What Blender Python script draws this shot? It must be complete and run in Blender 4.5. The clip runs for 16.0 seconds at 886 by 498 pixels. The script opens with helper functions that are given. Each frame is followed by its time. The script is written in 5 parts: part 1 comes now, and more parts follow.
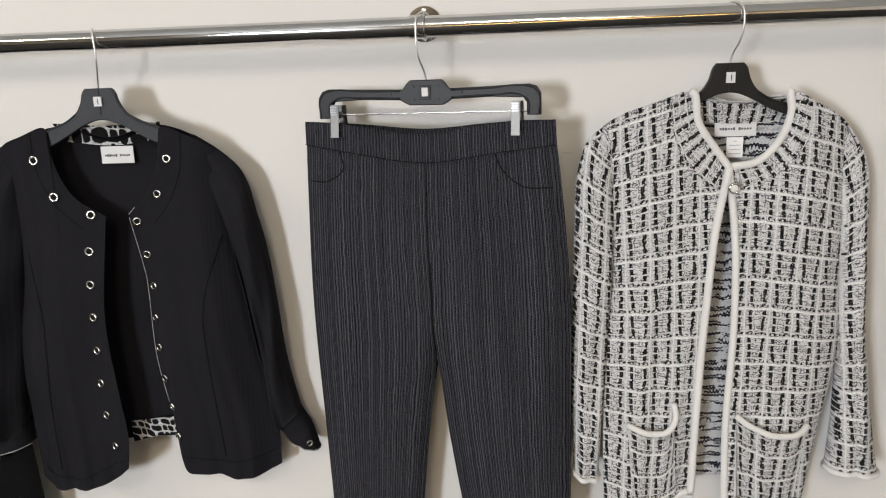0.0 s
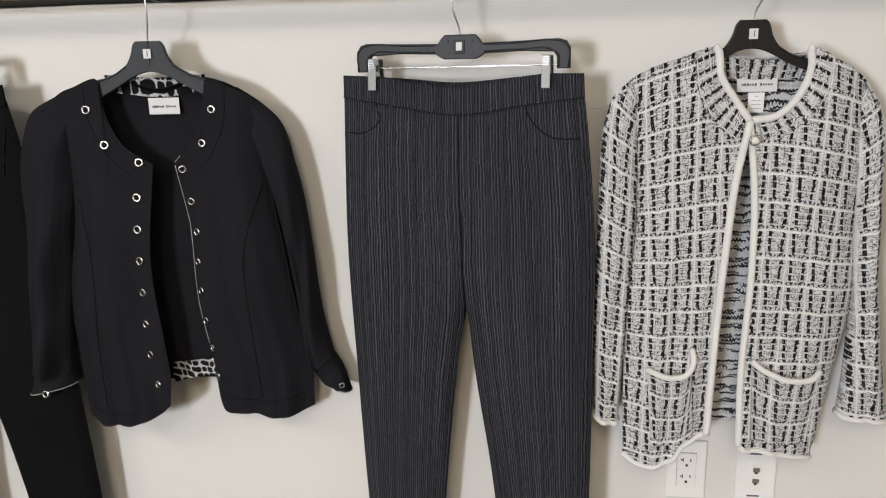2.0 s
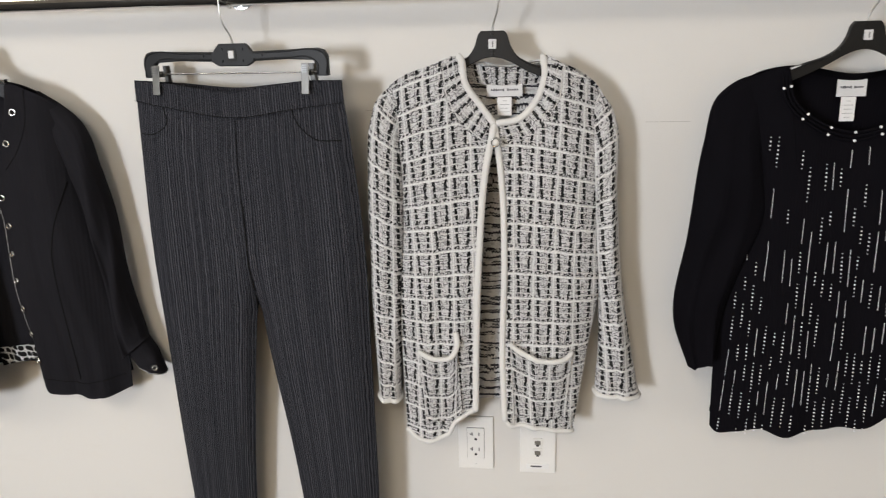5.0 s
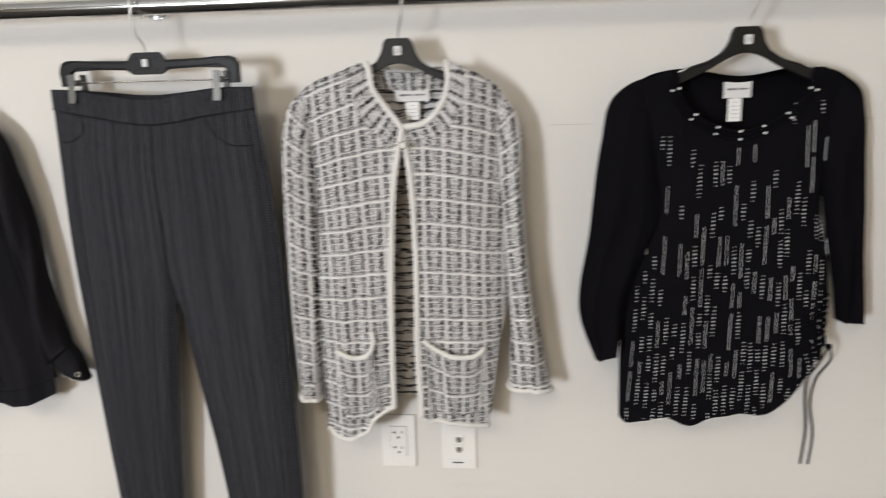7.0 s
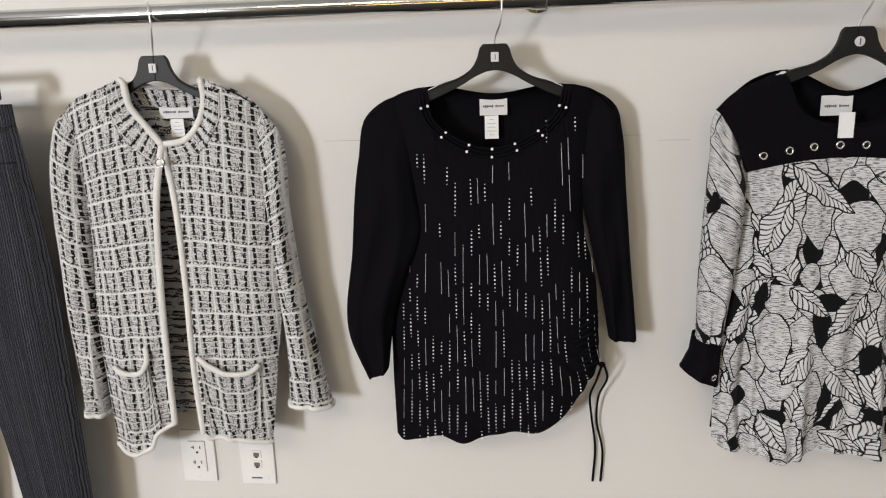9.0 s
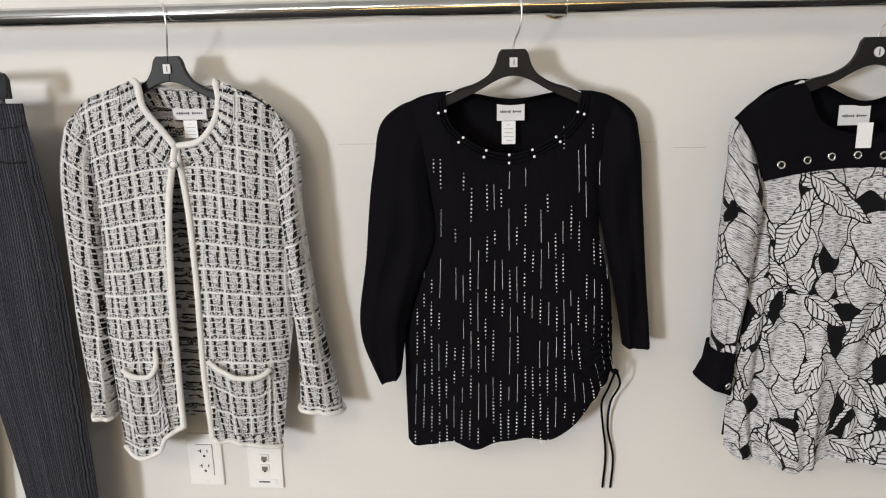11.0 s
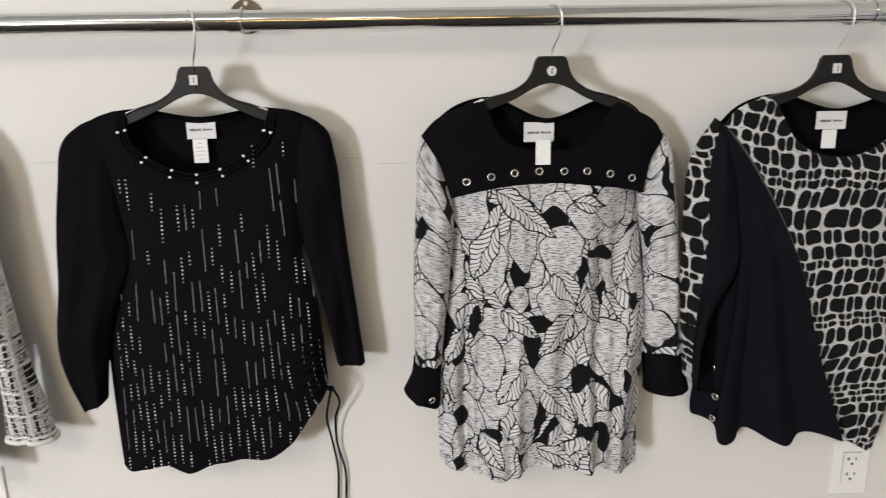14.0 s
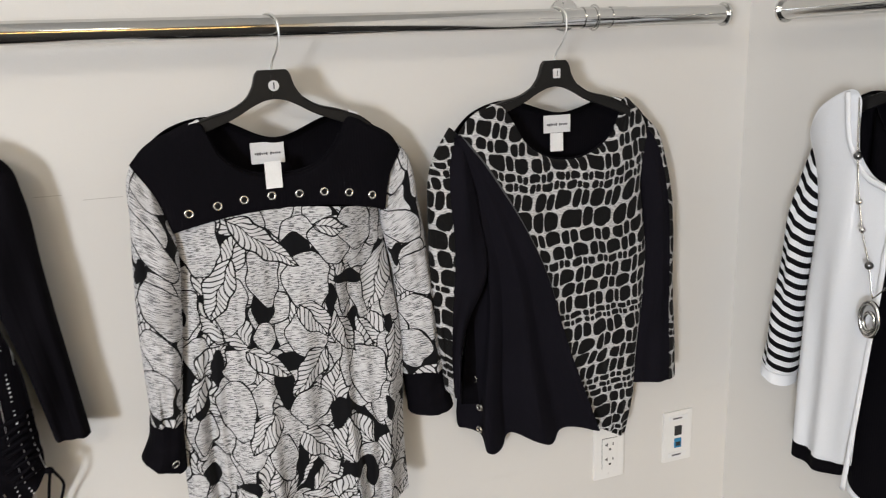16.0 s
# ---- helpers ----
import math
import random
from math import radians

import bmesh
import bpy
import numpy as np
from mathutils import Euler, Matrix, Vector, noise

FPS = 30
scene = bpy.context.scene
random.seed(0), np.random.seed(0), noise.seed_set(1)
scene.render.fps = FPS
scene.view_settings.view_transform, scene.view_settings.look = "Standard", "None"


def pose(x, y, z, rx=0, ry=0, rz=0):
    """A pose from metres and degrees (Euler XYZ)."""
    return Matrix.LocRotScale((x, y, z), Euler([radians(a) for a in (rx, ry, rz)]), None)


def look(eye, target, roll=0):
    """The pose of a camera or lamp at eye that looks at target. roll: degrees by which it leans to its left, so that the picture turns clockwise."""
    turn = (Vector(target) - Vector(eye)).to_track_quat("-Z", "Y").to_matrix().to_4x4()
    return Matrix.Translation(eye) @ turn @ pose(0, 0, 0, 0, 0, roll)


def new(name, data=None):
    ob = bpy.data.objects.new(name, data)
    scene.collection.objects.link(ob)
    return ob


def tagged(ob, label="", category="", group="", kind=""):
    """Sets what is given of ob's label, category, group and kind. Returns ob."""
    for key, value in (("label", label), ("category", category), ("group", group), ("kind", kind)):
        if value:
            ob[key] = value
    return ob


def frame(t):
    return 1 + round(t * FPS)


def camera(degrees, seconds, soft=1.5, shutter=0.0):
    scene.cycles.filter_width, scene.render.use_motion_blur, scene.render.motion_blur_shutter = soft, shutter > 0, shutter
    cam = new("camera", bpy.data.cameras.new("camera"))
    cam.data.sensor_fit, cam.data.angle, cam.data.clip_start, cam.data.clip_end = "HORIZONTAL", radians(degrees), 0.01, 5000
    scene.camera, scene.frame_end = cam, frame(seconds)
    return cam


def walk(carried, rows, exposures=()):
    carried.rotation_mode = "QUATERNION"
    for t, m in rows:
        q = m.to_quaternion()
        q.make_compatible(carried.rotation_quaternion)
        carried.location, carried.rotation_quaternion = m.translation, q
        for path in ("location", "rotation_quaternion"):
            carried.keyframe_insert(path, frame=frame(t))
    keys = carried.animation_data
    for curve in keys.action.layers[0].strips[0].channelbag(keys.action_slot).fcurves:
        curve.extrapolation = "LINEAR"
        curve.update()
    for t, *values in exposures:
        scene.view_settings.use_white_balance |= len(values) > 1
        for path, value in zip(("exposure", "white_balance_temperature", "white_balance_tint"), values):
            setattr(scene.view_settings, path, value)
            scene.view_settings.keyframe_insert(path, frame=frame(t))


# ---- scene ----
cam = camera(60.3, 16.0, soft=1.12, shutter=0.45)
PATH = [
    (0, (0.158, -1.162, 1.32), (-0.076, 0.775, 0.883), -1.9),
    (0.5, (0.148, -1.171, 1.272), (-0.1, 0.782, 0.919), -1.4),
    (1, (0.155, -1.187, 1.304), (-0.127, 0.746, 0.876), -1.7),
    (1.5, (0.178, -1.205, 1.294), (-0.133, 0.716, 0.836), -1.7),
    (2, (0.138, -1.236, 1.272), (-0.131, 0.69, 0.804), -1.3),
    (2.5, (0.142, -1.264, 1.268), (-0.141, 0.645, 0.744), -1.5),
    (3, (0.174, -1.277, 1.283), (-0.133, 0.623, 0.741), -1.5),
    (3.5, (0.152, -1.303, 1.264), (-0.12, 0.61, 0.746), -1.2),
    (4, (0.219, -1.34, 1.276), (-0.077, 0.577, 0.79), -1.0),
    (4.5, (0.438, -1.302, 1.304), (0.126, 0.604, 0.785), -1.0),
    (4.7, (0.496, -1.283, 1.313), (0.213, 0.626, 0.789), -1.0),
    (6.8, (0.554, -1.312, 1.289), (0.379, 0.62, 0.8), -2.0),
    (7, (0.619, -1.32, 1.292), (0.453, 0.614, 0.808), -1.8),
    (7.5, (0.853, -1.31, 1.324), (0.714, 0.626, 0.843), -1.7),
    (8, (0.924, -1.277, 1.32), (0.791, 0.66, 0.839), -1.7),
    (8.5, (1.014, -1.271, 1.31), (0.85, 0.663, 0.828), -1.9),
    (9, (1.042, -1.273, 1.306), (0.854, 0.659, 0.824), -1.9),
    (9.2, (1.037, -1.273, 1.307), (0.842, 0.658, 0.825), -1.9),
    (11.3, (0.998, -1.264, 1.321), (0.856, 0.670, 0.834), -0.7),
    (11.5, (1.016, -1.252, 1.337), (0.918, 0.684, 0.840), -0.6),
    (12, (1.238, -1.252, 1.362), (1.129, 0.682, 0.865), -0.8),
    (12.5, (1.334, -1.243, 1.358), (1.278, 0.696, 0.872), -0.6),
    (13, (1.362, -1.243, 1.353), (1.328, 0.696, 0.864), -0.7),
    (13.5, (1.364, -1.242, 1.354), (1.354, 0.695, 0.854), -0.7),
    (14, (1.373, -1.232, 1.352), (1.411, 0.701, 0.839), -0.9),
    (14.5, (1.446, -1.223, 1.365), (1.617, 0.711, 0.887), -0.9),
    (15, (1.495, -1.223, 1.371), (1.78, 0.697, 0.887), -1.1),
    (15.5, (1.494, -1.216, 1.359), (1.907, 0.679, 0.87), -1.7),
    (16, (1.437, -1.146, 1.349), (2.053, 0.69, 0.851), -2.3),
]
walk(cam, [(t, look(eye, target, roll)) for t, eye, target, roll in PATH],
     exposures=[(0.0, -0.80), (9.0, -0.70), (16.0, -0.50)])

# ---------------------------------------------------------------- light
WALL_Y, WALL_X, ROD_Z, ROD_R = 0.085, 2.48, 1.395, 0.0155
ROOM_L, ROOM_BACK, ROOM_TOP = -4.2, -8.0, 2.7
PART_X, PART_Y = -0.9, -4.6
world = bpy.data.worlds.new("world")
scene.world = world
world.use_nodes = True
world.node_tree.nodes["Background"].inputs[0].default_value = (0.6, 0.72, 0.9, 1)
world.node_tree.nodes["Background"].inputs[1].default_value = 0.6


def area_lamp(name, m, sx, sy, power, colour):
    lamp = bpy.data.lights.new(name, "AREA")
    lamp.shape, lamp.size, lamp.size_y, lamp.energy, lamp.color = "RECTANGLE", sx, sy, power, colour
    ob = new(name, lamp)
    ob.matrix_world = m
    return ob


# daylight in the opening of the side window
area_lamp("window_daylight", look((-1.7, PART_Y + 0.03, 1.30), (1.6, 0.0, 1.05)), 0.62, 0.75, 238.0, (0.96, 1.0, 1.07))
# unseen ceiling panels, added as warm fill for the wall and garments
PANELS = [(-2.6, -2.4), (0.0, -3.1), (0.8, -6.0)]
for px, py in PANELS:
    area_lamp("fill_panel_lamp", pose(px, py, ROOM_TOP - 0.035), 0.58, 1.15, 66.0, (1.0, 0.875, 0.69))


# ---------------------------------------------------------------- node helpers
class Sock:
    """A value in a node tree that can be reckoned with."""

    def __init__(self, tree, out):
        self.tree, self.out = tree, out

    def op(self, kind, *others, clamp=False):
        n = self.tree.nodes.new("ShaderNodeMath")
        n.operation, n.use_clamp = kind, clamp
        for i, v in enumerate((self, *others)):
            if isinstance(v, Sock):
                self.tree.links.new(v.out, n.inputs[i])
            else:
                n.inputs[i].default_value = v
        return Sock(self.tree, n.outputs[0])

    def __add__(self, o): return self.op("ADD", o)
    def __sub__(self, o): return self.op("SUBTRACT", o)
    def __mul__(self, o): return self.op("MULTIPLY", o)
    def __rsub__(self, o): return (self * -1.0) + o
    def __radd__(self, o): return self.op("ADD", o)
    def __rmul__(self, o): return self.op("MULTIPLY", o)
    def frac(self): return self.op("FRACT")
    def abs(self): return self.op("ABSOLUTE")
    def gt(self, o): return self.op("GREATER_THAN", o)
    def lt(self, o): return self.op("LESS_THAN", o)
    def max(self, o): return self.op("MAXIMUM", o)
    def min(self, o): return self.op("MINIMUM", o)
    def sin(self): return self.op("SINE")

    def step(self, a, b):
        """0 below a, 1 above b, smooth between."""
        n = self.tree.nodes.new("ShaderNodeMapRange")
        n.interpolation_type = "SMOOTHSTEP"
        n.inputs[1].default_value, n.inputs[2].default_value = a, b
        self.tree.links.new(self.out, n.inputs[0])
        return Sock(self.tree, n.outputs[0])

    def band(self, centre, half, soft):
        """1 within half of centre, falling to 0."""
        return (1.0 - (self - centre).abs().step(half, half + soft))


class Mat:
    """A Principled material under construction."""

    def __init__(self, name, rough=0.85, metal=0.0, sheen=0.0):
        self.m = bpy.data.materials.new(name)
        self.m.use_nodes = True
        self.t = self.m.node_tree
        self.b = self.t.nodes["Principled BSDF"]
        self.b.inputs["Roughness"].default_value = rough
        self.b.inputs["Metallic"].default_value = metal
        self.b.inputs["Sheen Weight"].default_value = sheen
        self.b.inputs["Sheen Roughness"].default_value = 0.6
        self.b.inputs["Specular IOR Level"].default_value = 0.5 if metal else (0.06 if rough > 0.8 else 0.3)

    def coords(self, which="UV"):
        n = self.t.nodes.new("ShaderNodeTexCoord")
        sep = self.t.nodes.new("ShaderNodeSeparateXYZ")
        self.t.links.new(n.outputs[which], sep.inputs[0])
        return [Sock(self.t, sep.outputs[i]) for i in range(3)]

    def vec(self, x, y, z=0.0):
        n = self.t.nodes.new("ShaderNodeCombineXYZ")
        for i, v in enumerate((x, y, z)):
            if isinstance(v, Sock):
                self.t.links.new(v.out, n.inputs[i])
            else:
                n.inputs[i].default_value = v
        return n.outputs[0]

    def noise(self, vector, scale=1.0, detail=2.0, rough=0.5):
        n = self.t.nodes.new("ShaderNodeTexNoise")
        n.inputs["Scale"].default_value, n.inputs["Detail"].default_value, n.inputs["Roughness"].default_value = scale, detail, rough
        self.t.links.new(vector, n.inputs["Vector"])
        return Sock(self.t, n.outputs[0])

    def mix(self, fac, a, b):
        n = self.t.nodes.new("ShaderNodeMix")
        n.data_type = "RGBA"
        if isinstance(fac, Sock):
            self.t.links.new(fac.out, n.inputs[0])
        else:
            n.inputs[0].default_value = fac
        for i, c in ((6, a), (7, b)):
            if isinstance(c, tuple):
                n.inputs[i].default_value = (*c, 1)
            else:
                self.t.links.new(c, n.inputs[i])
        return n.outputs[2]

    def colour(self, c):
        if isinstance(c, tuple):
            self.b.inputs["Base Color"].default_value = (*c, 1)
        else:
            self.t.links.new(c, self.b.inputs["Base Color"])
        return self

    def bump(self, height, distance=0.001, strength=1.0):
        n = self.t.nodes.new("ShaderNodeBump")
        n.inputs["Distance"].default_value, n.inputs["Strength"].default_value = distance, strength
        self.t.links.new(height.out, n.inputs["Height"])
        self.t.links.new(n.outputs[0], self.b.inputs["Normal"])
        return self

    def rough(self, r):
        self.t.links.new(r.out, self.b.inputs["Roughness"])
        return self


# ---------------------------------------------------------------- materials
def wall_paint(name, base):
    k = Mat(name, rough=0.7)
    x, y, z = k.coords("Object")
    v = k.vec(x, y, z)
    big, fine = k.noise(v, 1.3, 4), k.noise(v, 420, 3)
    scuff = k.noise(k.vec(x * 2.0, y * 2.0, z * 9.0), 2.2, 5, 0.65).step(0.62, 0.80)
    c = k.mix(big, tuple(0.965 * b for b in base), base)
    c = k.mix(scuff * 0.10, c, (0.50, 0.46, 0.40))
    return k.colour(c).bump(fine * 0.6 + k.noise(v, 90, 2) * 0.4, 0.0006, 0.5).m


def black_knit(name, base, grain=900.0, sheen=0.0):
    k = Mat(name, rough=0.88, sheen=sheen)
    x, y, _ = k.coords()
    lint = k.noise(k.vec(x, y), 260, 3).step(0.70, 0.78)
    patch = k.noise(k.vec(x, y), 9, 3)
    c = k.mix(patch, tuple(b * 0.8 for b in base), tuple(b * 1.25 for b in base))
    c = k.mix(lint * 0.007, c, (0.25, 0.25, 0.25))
    rib = (x * grain).sin() * 0.4 + k.noise(k.vec(x, y), 700, 2)
    return k.colour(c).bump(rib, 0.0004, 0.5).m


def pinstripe():
    k = Mat("crinkled_pinstripe", rough=0.9)
    x, y, _ = k.coords()
    wob = (k.noise(k.vec(x * 60.0, y * 34.0), 1, 2) - 0.5) * 0.0034
    xx = x + wob + (k.noise(k.vec(x * 110.0, y * 0.8), 1, 2) - 0.5) * 0.0060
    weight = k.noise(k.vec(xx * 170.0, y * 1.6), 1, 2)
    line = (xx * (2 * math.pi / 0.0046)).sin().step(-0.3, 0.9) * (0.20 + weight.step(0.34, 0.62) * 0.80)
    pair = (xx * (2 * math.pi / 0.0021)).sin().step(-0.2, 1.0)
    beads = (y * 1300.0 + (xx * 200.0).op("FLOOR") * 2.1).sin() * 0.5 + 0.5
    pebble = k.noise(k.vec(x * 800.0, y * 620.0), 1, 2)
    s = (line * (0.62 + beads * 0.38) * 0.60 + pair * 0.36) * (0.40 + pebble * 1.1)
    c = k.mix(s.min(1.0), (0.0090, 0.0092, 0.0122), (0.118, 0.121, 0.140))
    return k.colour(c).bump(line * 0.8 + beads * 0.3 + pebble * 0.4, 0.0016, 1.0).m


def tweed():
    k = Mat("black_white_tweed_knit", rough=0.95, sheen=0.06)
    x, y, _ = k.coords()
    w = k.noise(k.vec(x, y), 34, 2) - 0.5
    w2 = k.noise(k.vec(x + 7.3, y), 120, 2) - 0.5
    a, b = x * (1 / 0.0345) + w * 0.12 + w2 * 0.10, y * (1 / 0.0440) + w * 0.12 + w2 * 0.08
    u, v = a.frac(), b.frac()
    speck = k.noise(k.vec(x * 700.0, y * 800.0), 1, 2)
    # mottled grey ground with fine dark threads across
    col = k.mix(speck.step(0.30, 0.50), (0.20, 0.197, 0.202), (0.72, 0.71, 0.72))
    fine = (b * 12.0 + w2 * 2.2).frac().band(0.5, 0.17, 0.08) * k.noise(k.vec(x * 120.0, y * 300.0), 1, 1).step(0.46, 0.52)
    inner = u.band(0.5, 0.40, 0.05)
    col = k.mix(fine * inner * 0.80, col, (0.012, 0.012, 0.013))
    warp = (a * 9.0 + w2 * 1.4).frac().band(0.5, 0.15, 0.07) * k.noise(k.vec(x * 260.0, y * 70.0), 1, 1).step(0.50, 0.56)
    col = k.mix(warp * inner * 0.7, col, (0.02, 0.02, 0.022))
    # a row of short ticks beside each white thread that runs across
    tick = (a * 5.0 + w2).frac().band(0.5, 0.16, 0.06) * v.band(0.115, 0.030, 0.015)
    col = k.mix(tick, col, (0.008, 0.008, 0.009))
    # paired black dashes along, bowed and frayed, parted by white threads
    bow = (v - 0.5) * 0.07
    bar_l, bar_r = (u + bow - w2 * 0.10).band(0.235, 0.054, 0.018), (u - bow + w2 * 0.10).band(0.765, 0.054, 0.018)
    split = (u + bow - 0.235).abs().lt(0.008).max((u - bow - 0.765).abs().lt(0.008)) * k.noise(k.vec(x * 90.0, y * 90.0), 1, 1).gt(0.5)
    bars = bar_l.max(bar_r) * v.band(0.55, 0.385, 0.03)
    col = k.mix(bars * k.noise(k.vec(x * 500.0, y * 180.0), 1, 1).step(0.24, 0.34), col, (0.0045, 0.0045, 0.0055))
    col = k.mix(split * bars * 0.5, col, (0.20, 0.20, 0.20))
    tw = v.band(0.22, 0.018, 0.014).max(v.band(0.47, 0.020, 0.016)).max(v.band(0.74, 0.020, 0.016))
    tw = tw * k.noise(k.vec(x * 150.0, y * 50.0), 1, 1).step(0.38, 0.46)
    col = k.mix(tw, col, (0.72, 0.715, 0.71))
    knots = (a * 6.0 + w2).frac().band(0.5, 0.27, 0.14)
    white = u.band(0.0, 0.024, 0.020).max(u.band(1.0, 0.024, 0.020)) * (0.70 + (b * 8.0).frac().band(0.5, 0.30, 0.14) * 0.30)
    white = white.max(v.band(0.0, 0.034, 0.024).max(v.band(1.0, 0.034, 0.024)) * (0.76 + knots * 0.24))
    col = k.mix(white, col, (0.85, 0.845, 0.84))
    h = white * 1.0 + bars * 0.9 + tw * 0.9 + speck * 0.5 + fine * -0.3
    return k.colour(col).bump(h, 0.0026, 1.0).m


def knit_reverse():
    k = Mat("knit_reverse", rough=0.95)
    x, y, _ = k.coords()
    zig = ((x * 190.0).frac() - 0.5).abs() * 0.22
    w = zig + (k.noise(k.vec(x, y), 45, 2) - 0.5) * 0.7
    c = k.mix(k.noise(k.vec(x * 500.0, y * 900.0), 1, 2).step(0.38, 0.62), (0.44, 0.44, 0.445), (0.67, 0.67, 0.68))
    for step, ox, wide in ((0.0150, 0.0, 0.085), (0.0225, 3.3, 0.045), (0.0440, 5.1, 0.035)):
        broken = k.noise(k.vec(x * 55.0 + ox, y * 110.0), 1, 1).step(0.40, 0.46)
        c = k.mix((y * (1 / step) + w + ox).frac().band(0.5, wide, 0.05) * broken, c, (0.018, 0.018, 0.024))
    mesh = k.noise(k.vec(x * 90.0, y * 50.0), 1, 1).step(0.52, 0.64) * (y * 420.0).sin().step(0.2, 0.8)
    c = k.mix(mesh * 0.35, c, (0.10, 0.10, 0.11))
    return k.colour(c).bump(k.noise(k.vec(x, y), 700, 2), 0.001, 0.8).m


def wool_trim():
    k = Mat("white_wool_trim", rough=0.95, sheen=0.1)
    x, y, z = k.coords("Object")
    n = k.noise(k.vec(x, y, z), 900, 3)
    return k.colour(k.mix(n, (0.66, 0.648, 0.628), (0.80, 0.788, 0.768))).bump(n, 0.0012, 0.7).m


def printed(k, name):
    """A drawn field that the cloth carries, in metres from the ink's edge."""
    n = k.t.nodes.new("ShaderNodeAttribute")
    n.attribute_name = name
    return Sock(k.t, n.outputs["Fac"])


def leaf_print():
    k = Mat("leaf_print_jersey", rough=0.85, sheen=0.04)
    x, y, _ = k.coords()
    rough_edge = (k.noise(k.vec(x, y), 900, 1) - 0.5) * 0.0006
    ink = 1.0 - (printed(k, "ink") + rough_edge).step(-0.0003, 0.0003)
    # fine woven dashes on the petals
    dash = k.noise(k.vec(x * 95.0, y * 760.0), 1, 1).step(0.52, 0.55) * k.noise(k.vec(x * 45.0, y * 60.0), 1, 1).step(0.20, 0.50)
    pale = k.mix(k.noise(k.vec(x, y), 30, 2), (0.52, 0.52, 0.53), (0.62, 0.62, 0.64))
    pale = k.mix(dash * printed(k, "petal") * 0.85, pale, (0.08, 0.08, 0.085))
    return k.colour(k.mix(ink, pale, (0.0055, 0.0055, 0.0065))).bump(k.noise(k.vec(x, y), 800, 2), 0.0004, 0.5).m


def crocodile():
    k = Mat("crocodile_jacquard", rough=0.85, sheen=0.03)
    x, y, _ = k.coords()
    ragged = (k.noise(k.vec(x * 260.0, y * 800.0), 1, 2) - 0.5) * 0.0018
    body = 1.0 - (printed(k, "scale") + ragged).step(-0.0004, 0.0004)
    streak = k.noise(k.vec(x * 120.0, y * 760.0), 1, 2).step(0.46, 0.60)
    pale = k.mix(streak * 0.62, (0.60, 0.595, 0.60), (0.13, 0.13, 0.135))
    col = k.mix(body, pale, (0.0075, 0.0073, 0.0075))
    return k.colour(col).bump((1.0 - body) * 0.8 + streak * 0.3, 0.0008, 0.7).m


def striped():
    k = Mat("striped_knit", rough=0.9)
    x, y, _ = k.coords()
    v = (y * (1 / 0.0200)).frac()
    c = k.mix(v.band(0.5, 0.235, 0.02), (0.74, 0.755, 0.79), (0.006, 0.006, 0.0075))
    return k.colour(c).bump((x * 2600.0).sin() * 0.4 + k.noise(k.vec(x, y), 500, 2), 0.0006, 0.6).m


def plain(name, base, rough=0.5, metal=0.0, grain=300.0, amount=0.12, bump=0.0002):
    k = Mat(name, rough=rough, metal=metal)
    x, y, z = k.coords("Object")
    n = k.noise(k.vec(x, y, z), grain, 3)
    k.colour(k.mix(n, tuple(b * (1 - amount) for b in base), tuple(min(1, b * (1 + amount)) for b in base)))
    return k.bump(n, bump, 0.4).m


def chrome():
    k = Mat("polished_chrome", rough=0.07, metal=1.0)
    x, y, z = k.coords("Object")
    smear = k.noise(k.vec(x * 3.0, y * 30.0, z * 30.0), 1, 4)
    k.colour(k.mix(smear, (0.56, 0.56, 0.55), (0.72, 0.72, 0.71)))
    return k.rough(smear.step(0.2, 0.8) * 0.08 + 0.05).m


M_WALL = wall_paint("warm_white_wall_paint", (0.70, 0.683, 0.655))
# dark taupe for unseen walls, chosen to darken the chrome's reflection
M_BACK = wall_paint("unseen_dark_wall", (0.34, 0.31, 0.27))
M_CEIL = wall_paint("ceiling_paint", (0.74, 0.73, 0.70))
M_FLOOR = plain("dark_carpet", (0.035, 0.033, 0.032), 0.95, 0, 400, 0.5, 0.003)
M_BLACK = black_knit("black_ponte_knit", (0.0128, 0.0124, 0.0150))
M_JERSEY = black_knit("black_jersey", (0.0038, 0.0034, 0.0050), 1400.0)
# lifted, bluer black: the brighter light on the crocodile top, put into its colour
M_JERSEY_LIT = black_knit("black_jersey_lit", (0.0070, 0.0064, 0.0096), 1700.0)
M_TROUSER = black_knit("black_stretch_twill", (0.0055, 0.0055, 0.0057), 2200.0)
M_PIN, M_TWEED, M_REVERSE, M_TRIM = pinstripe(), tweed(), knit_reverse(), wool_trim()
M_LEAF, M_CROC, M_STRIPE = leaf_print(), crocodile(), striped()
M_WHITEKNIT = plain("white_fine_knit", (0.84, 0.86, 0.90), 0.9, 0, 600, 0.05, 0.0006)
M_CHROME = chrome()
M_STEEL = plain("bright_steel", (0.70, 0.70, 0.69), 0.22, 1.0)
M_WIRE = plain("bright_wire", (0.78, 0.78, 0.76), 0.38, 1.0)
M_NICKEL = plain("bright_nickel", (0.66, 0.65, 0.62), 0.24, 1.0)
M_CLIP = plain("pressed_steel_clip", (0.15, 0.15, 0.145), 0.42, 1.0)
M_DARKSTEEL = plain("dark_nickel", (0.22, 0.22, 0.22), 0.3, 1.0)
M_HANGER = plain("matt_black_plastic", (0.0050, 0.0047, 0.0047), 0.5, 0, 200, 0.2)
M_GREYHANGER = plain("smoky_grey_plastic", (0.019, 0.021, 0.025), 0.55, 0, 120, 0.2)
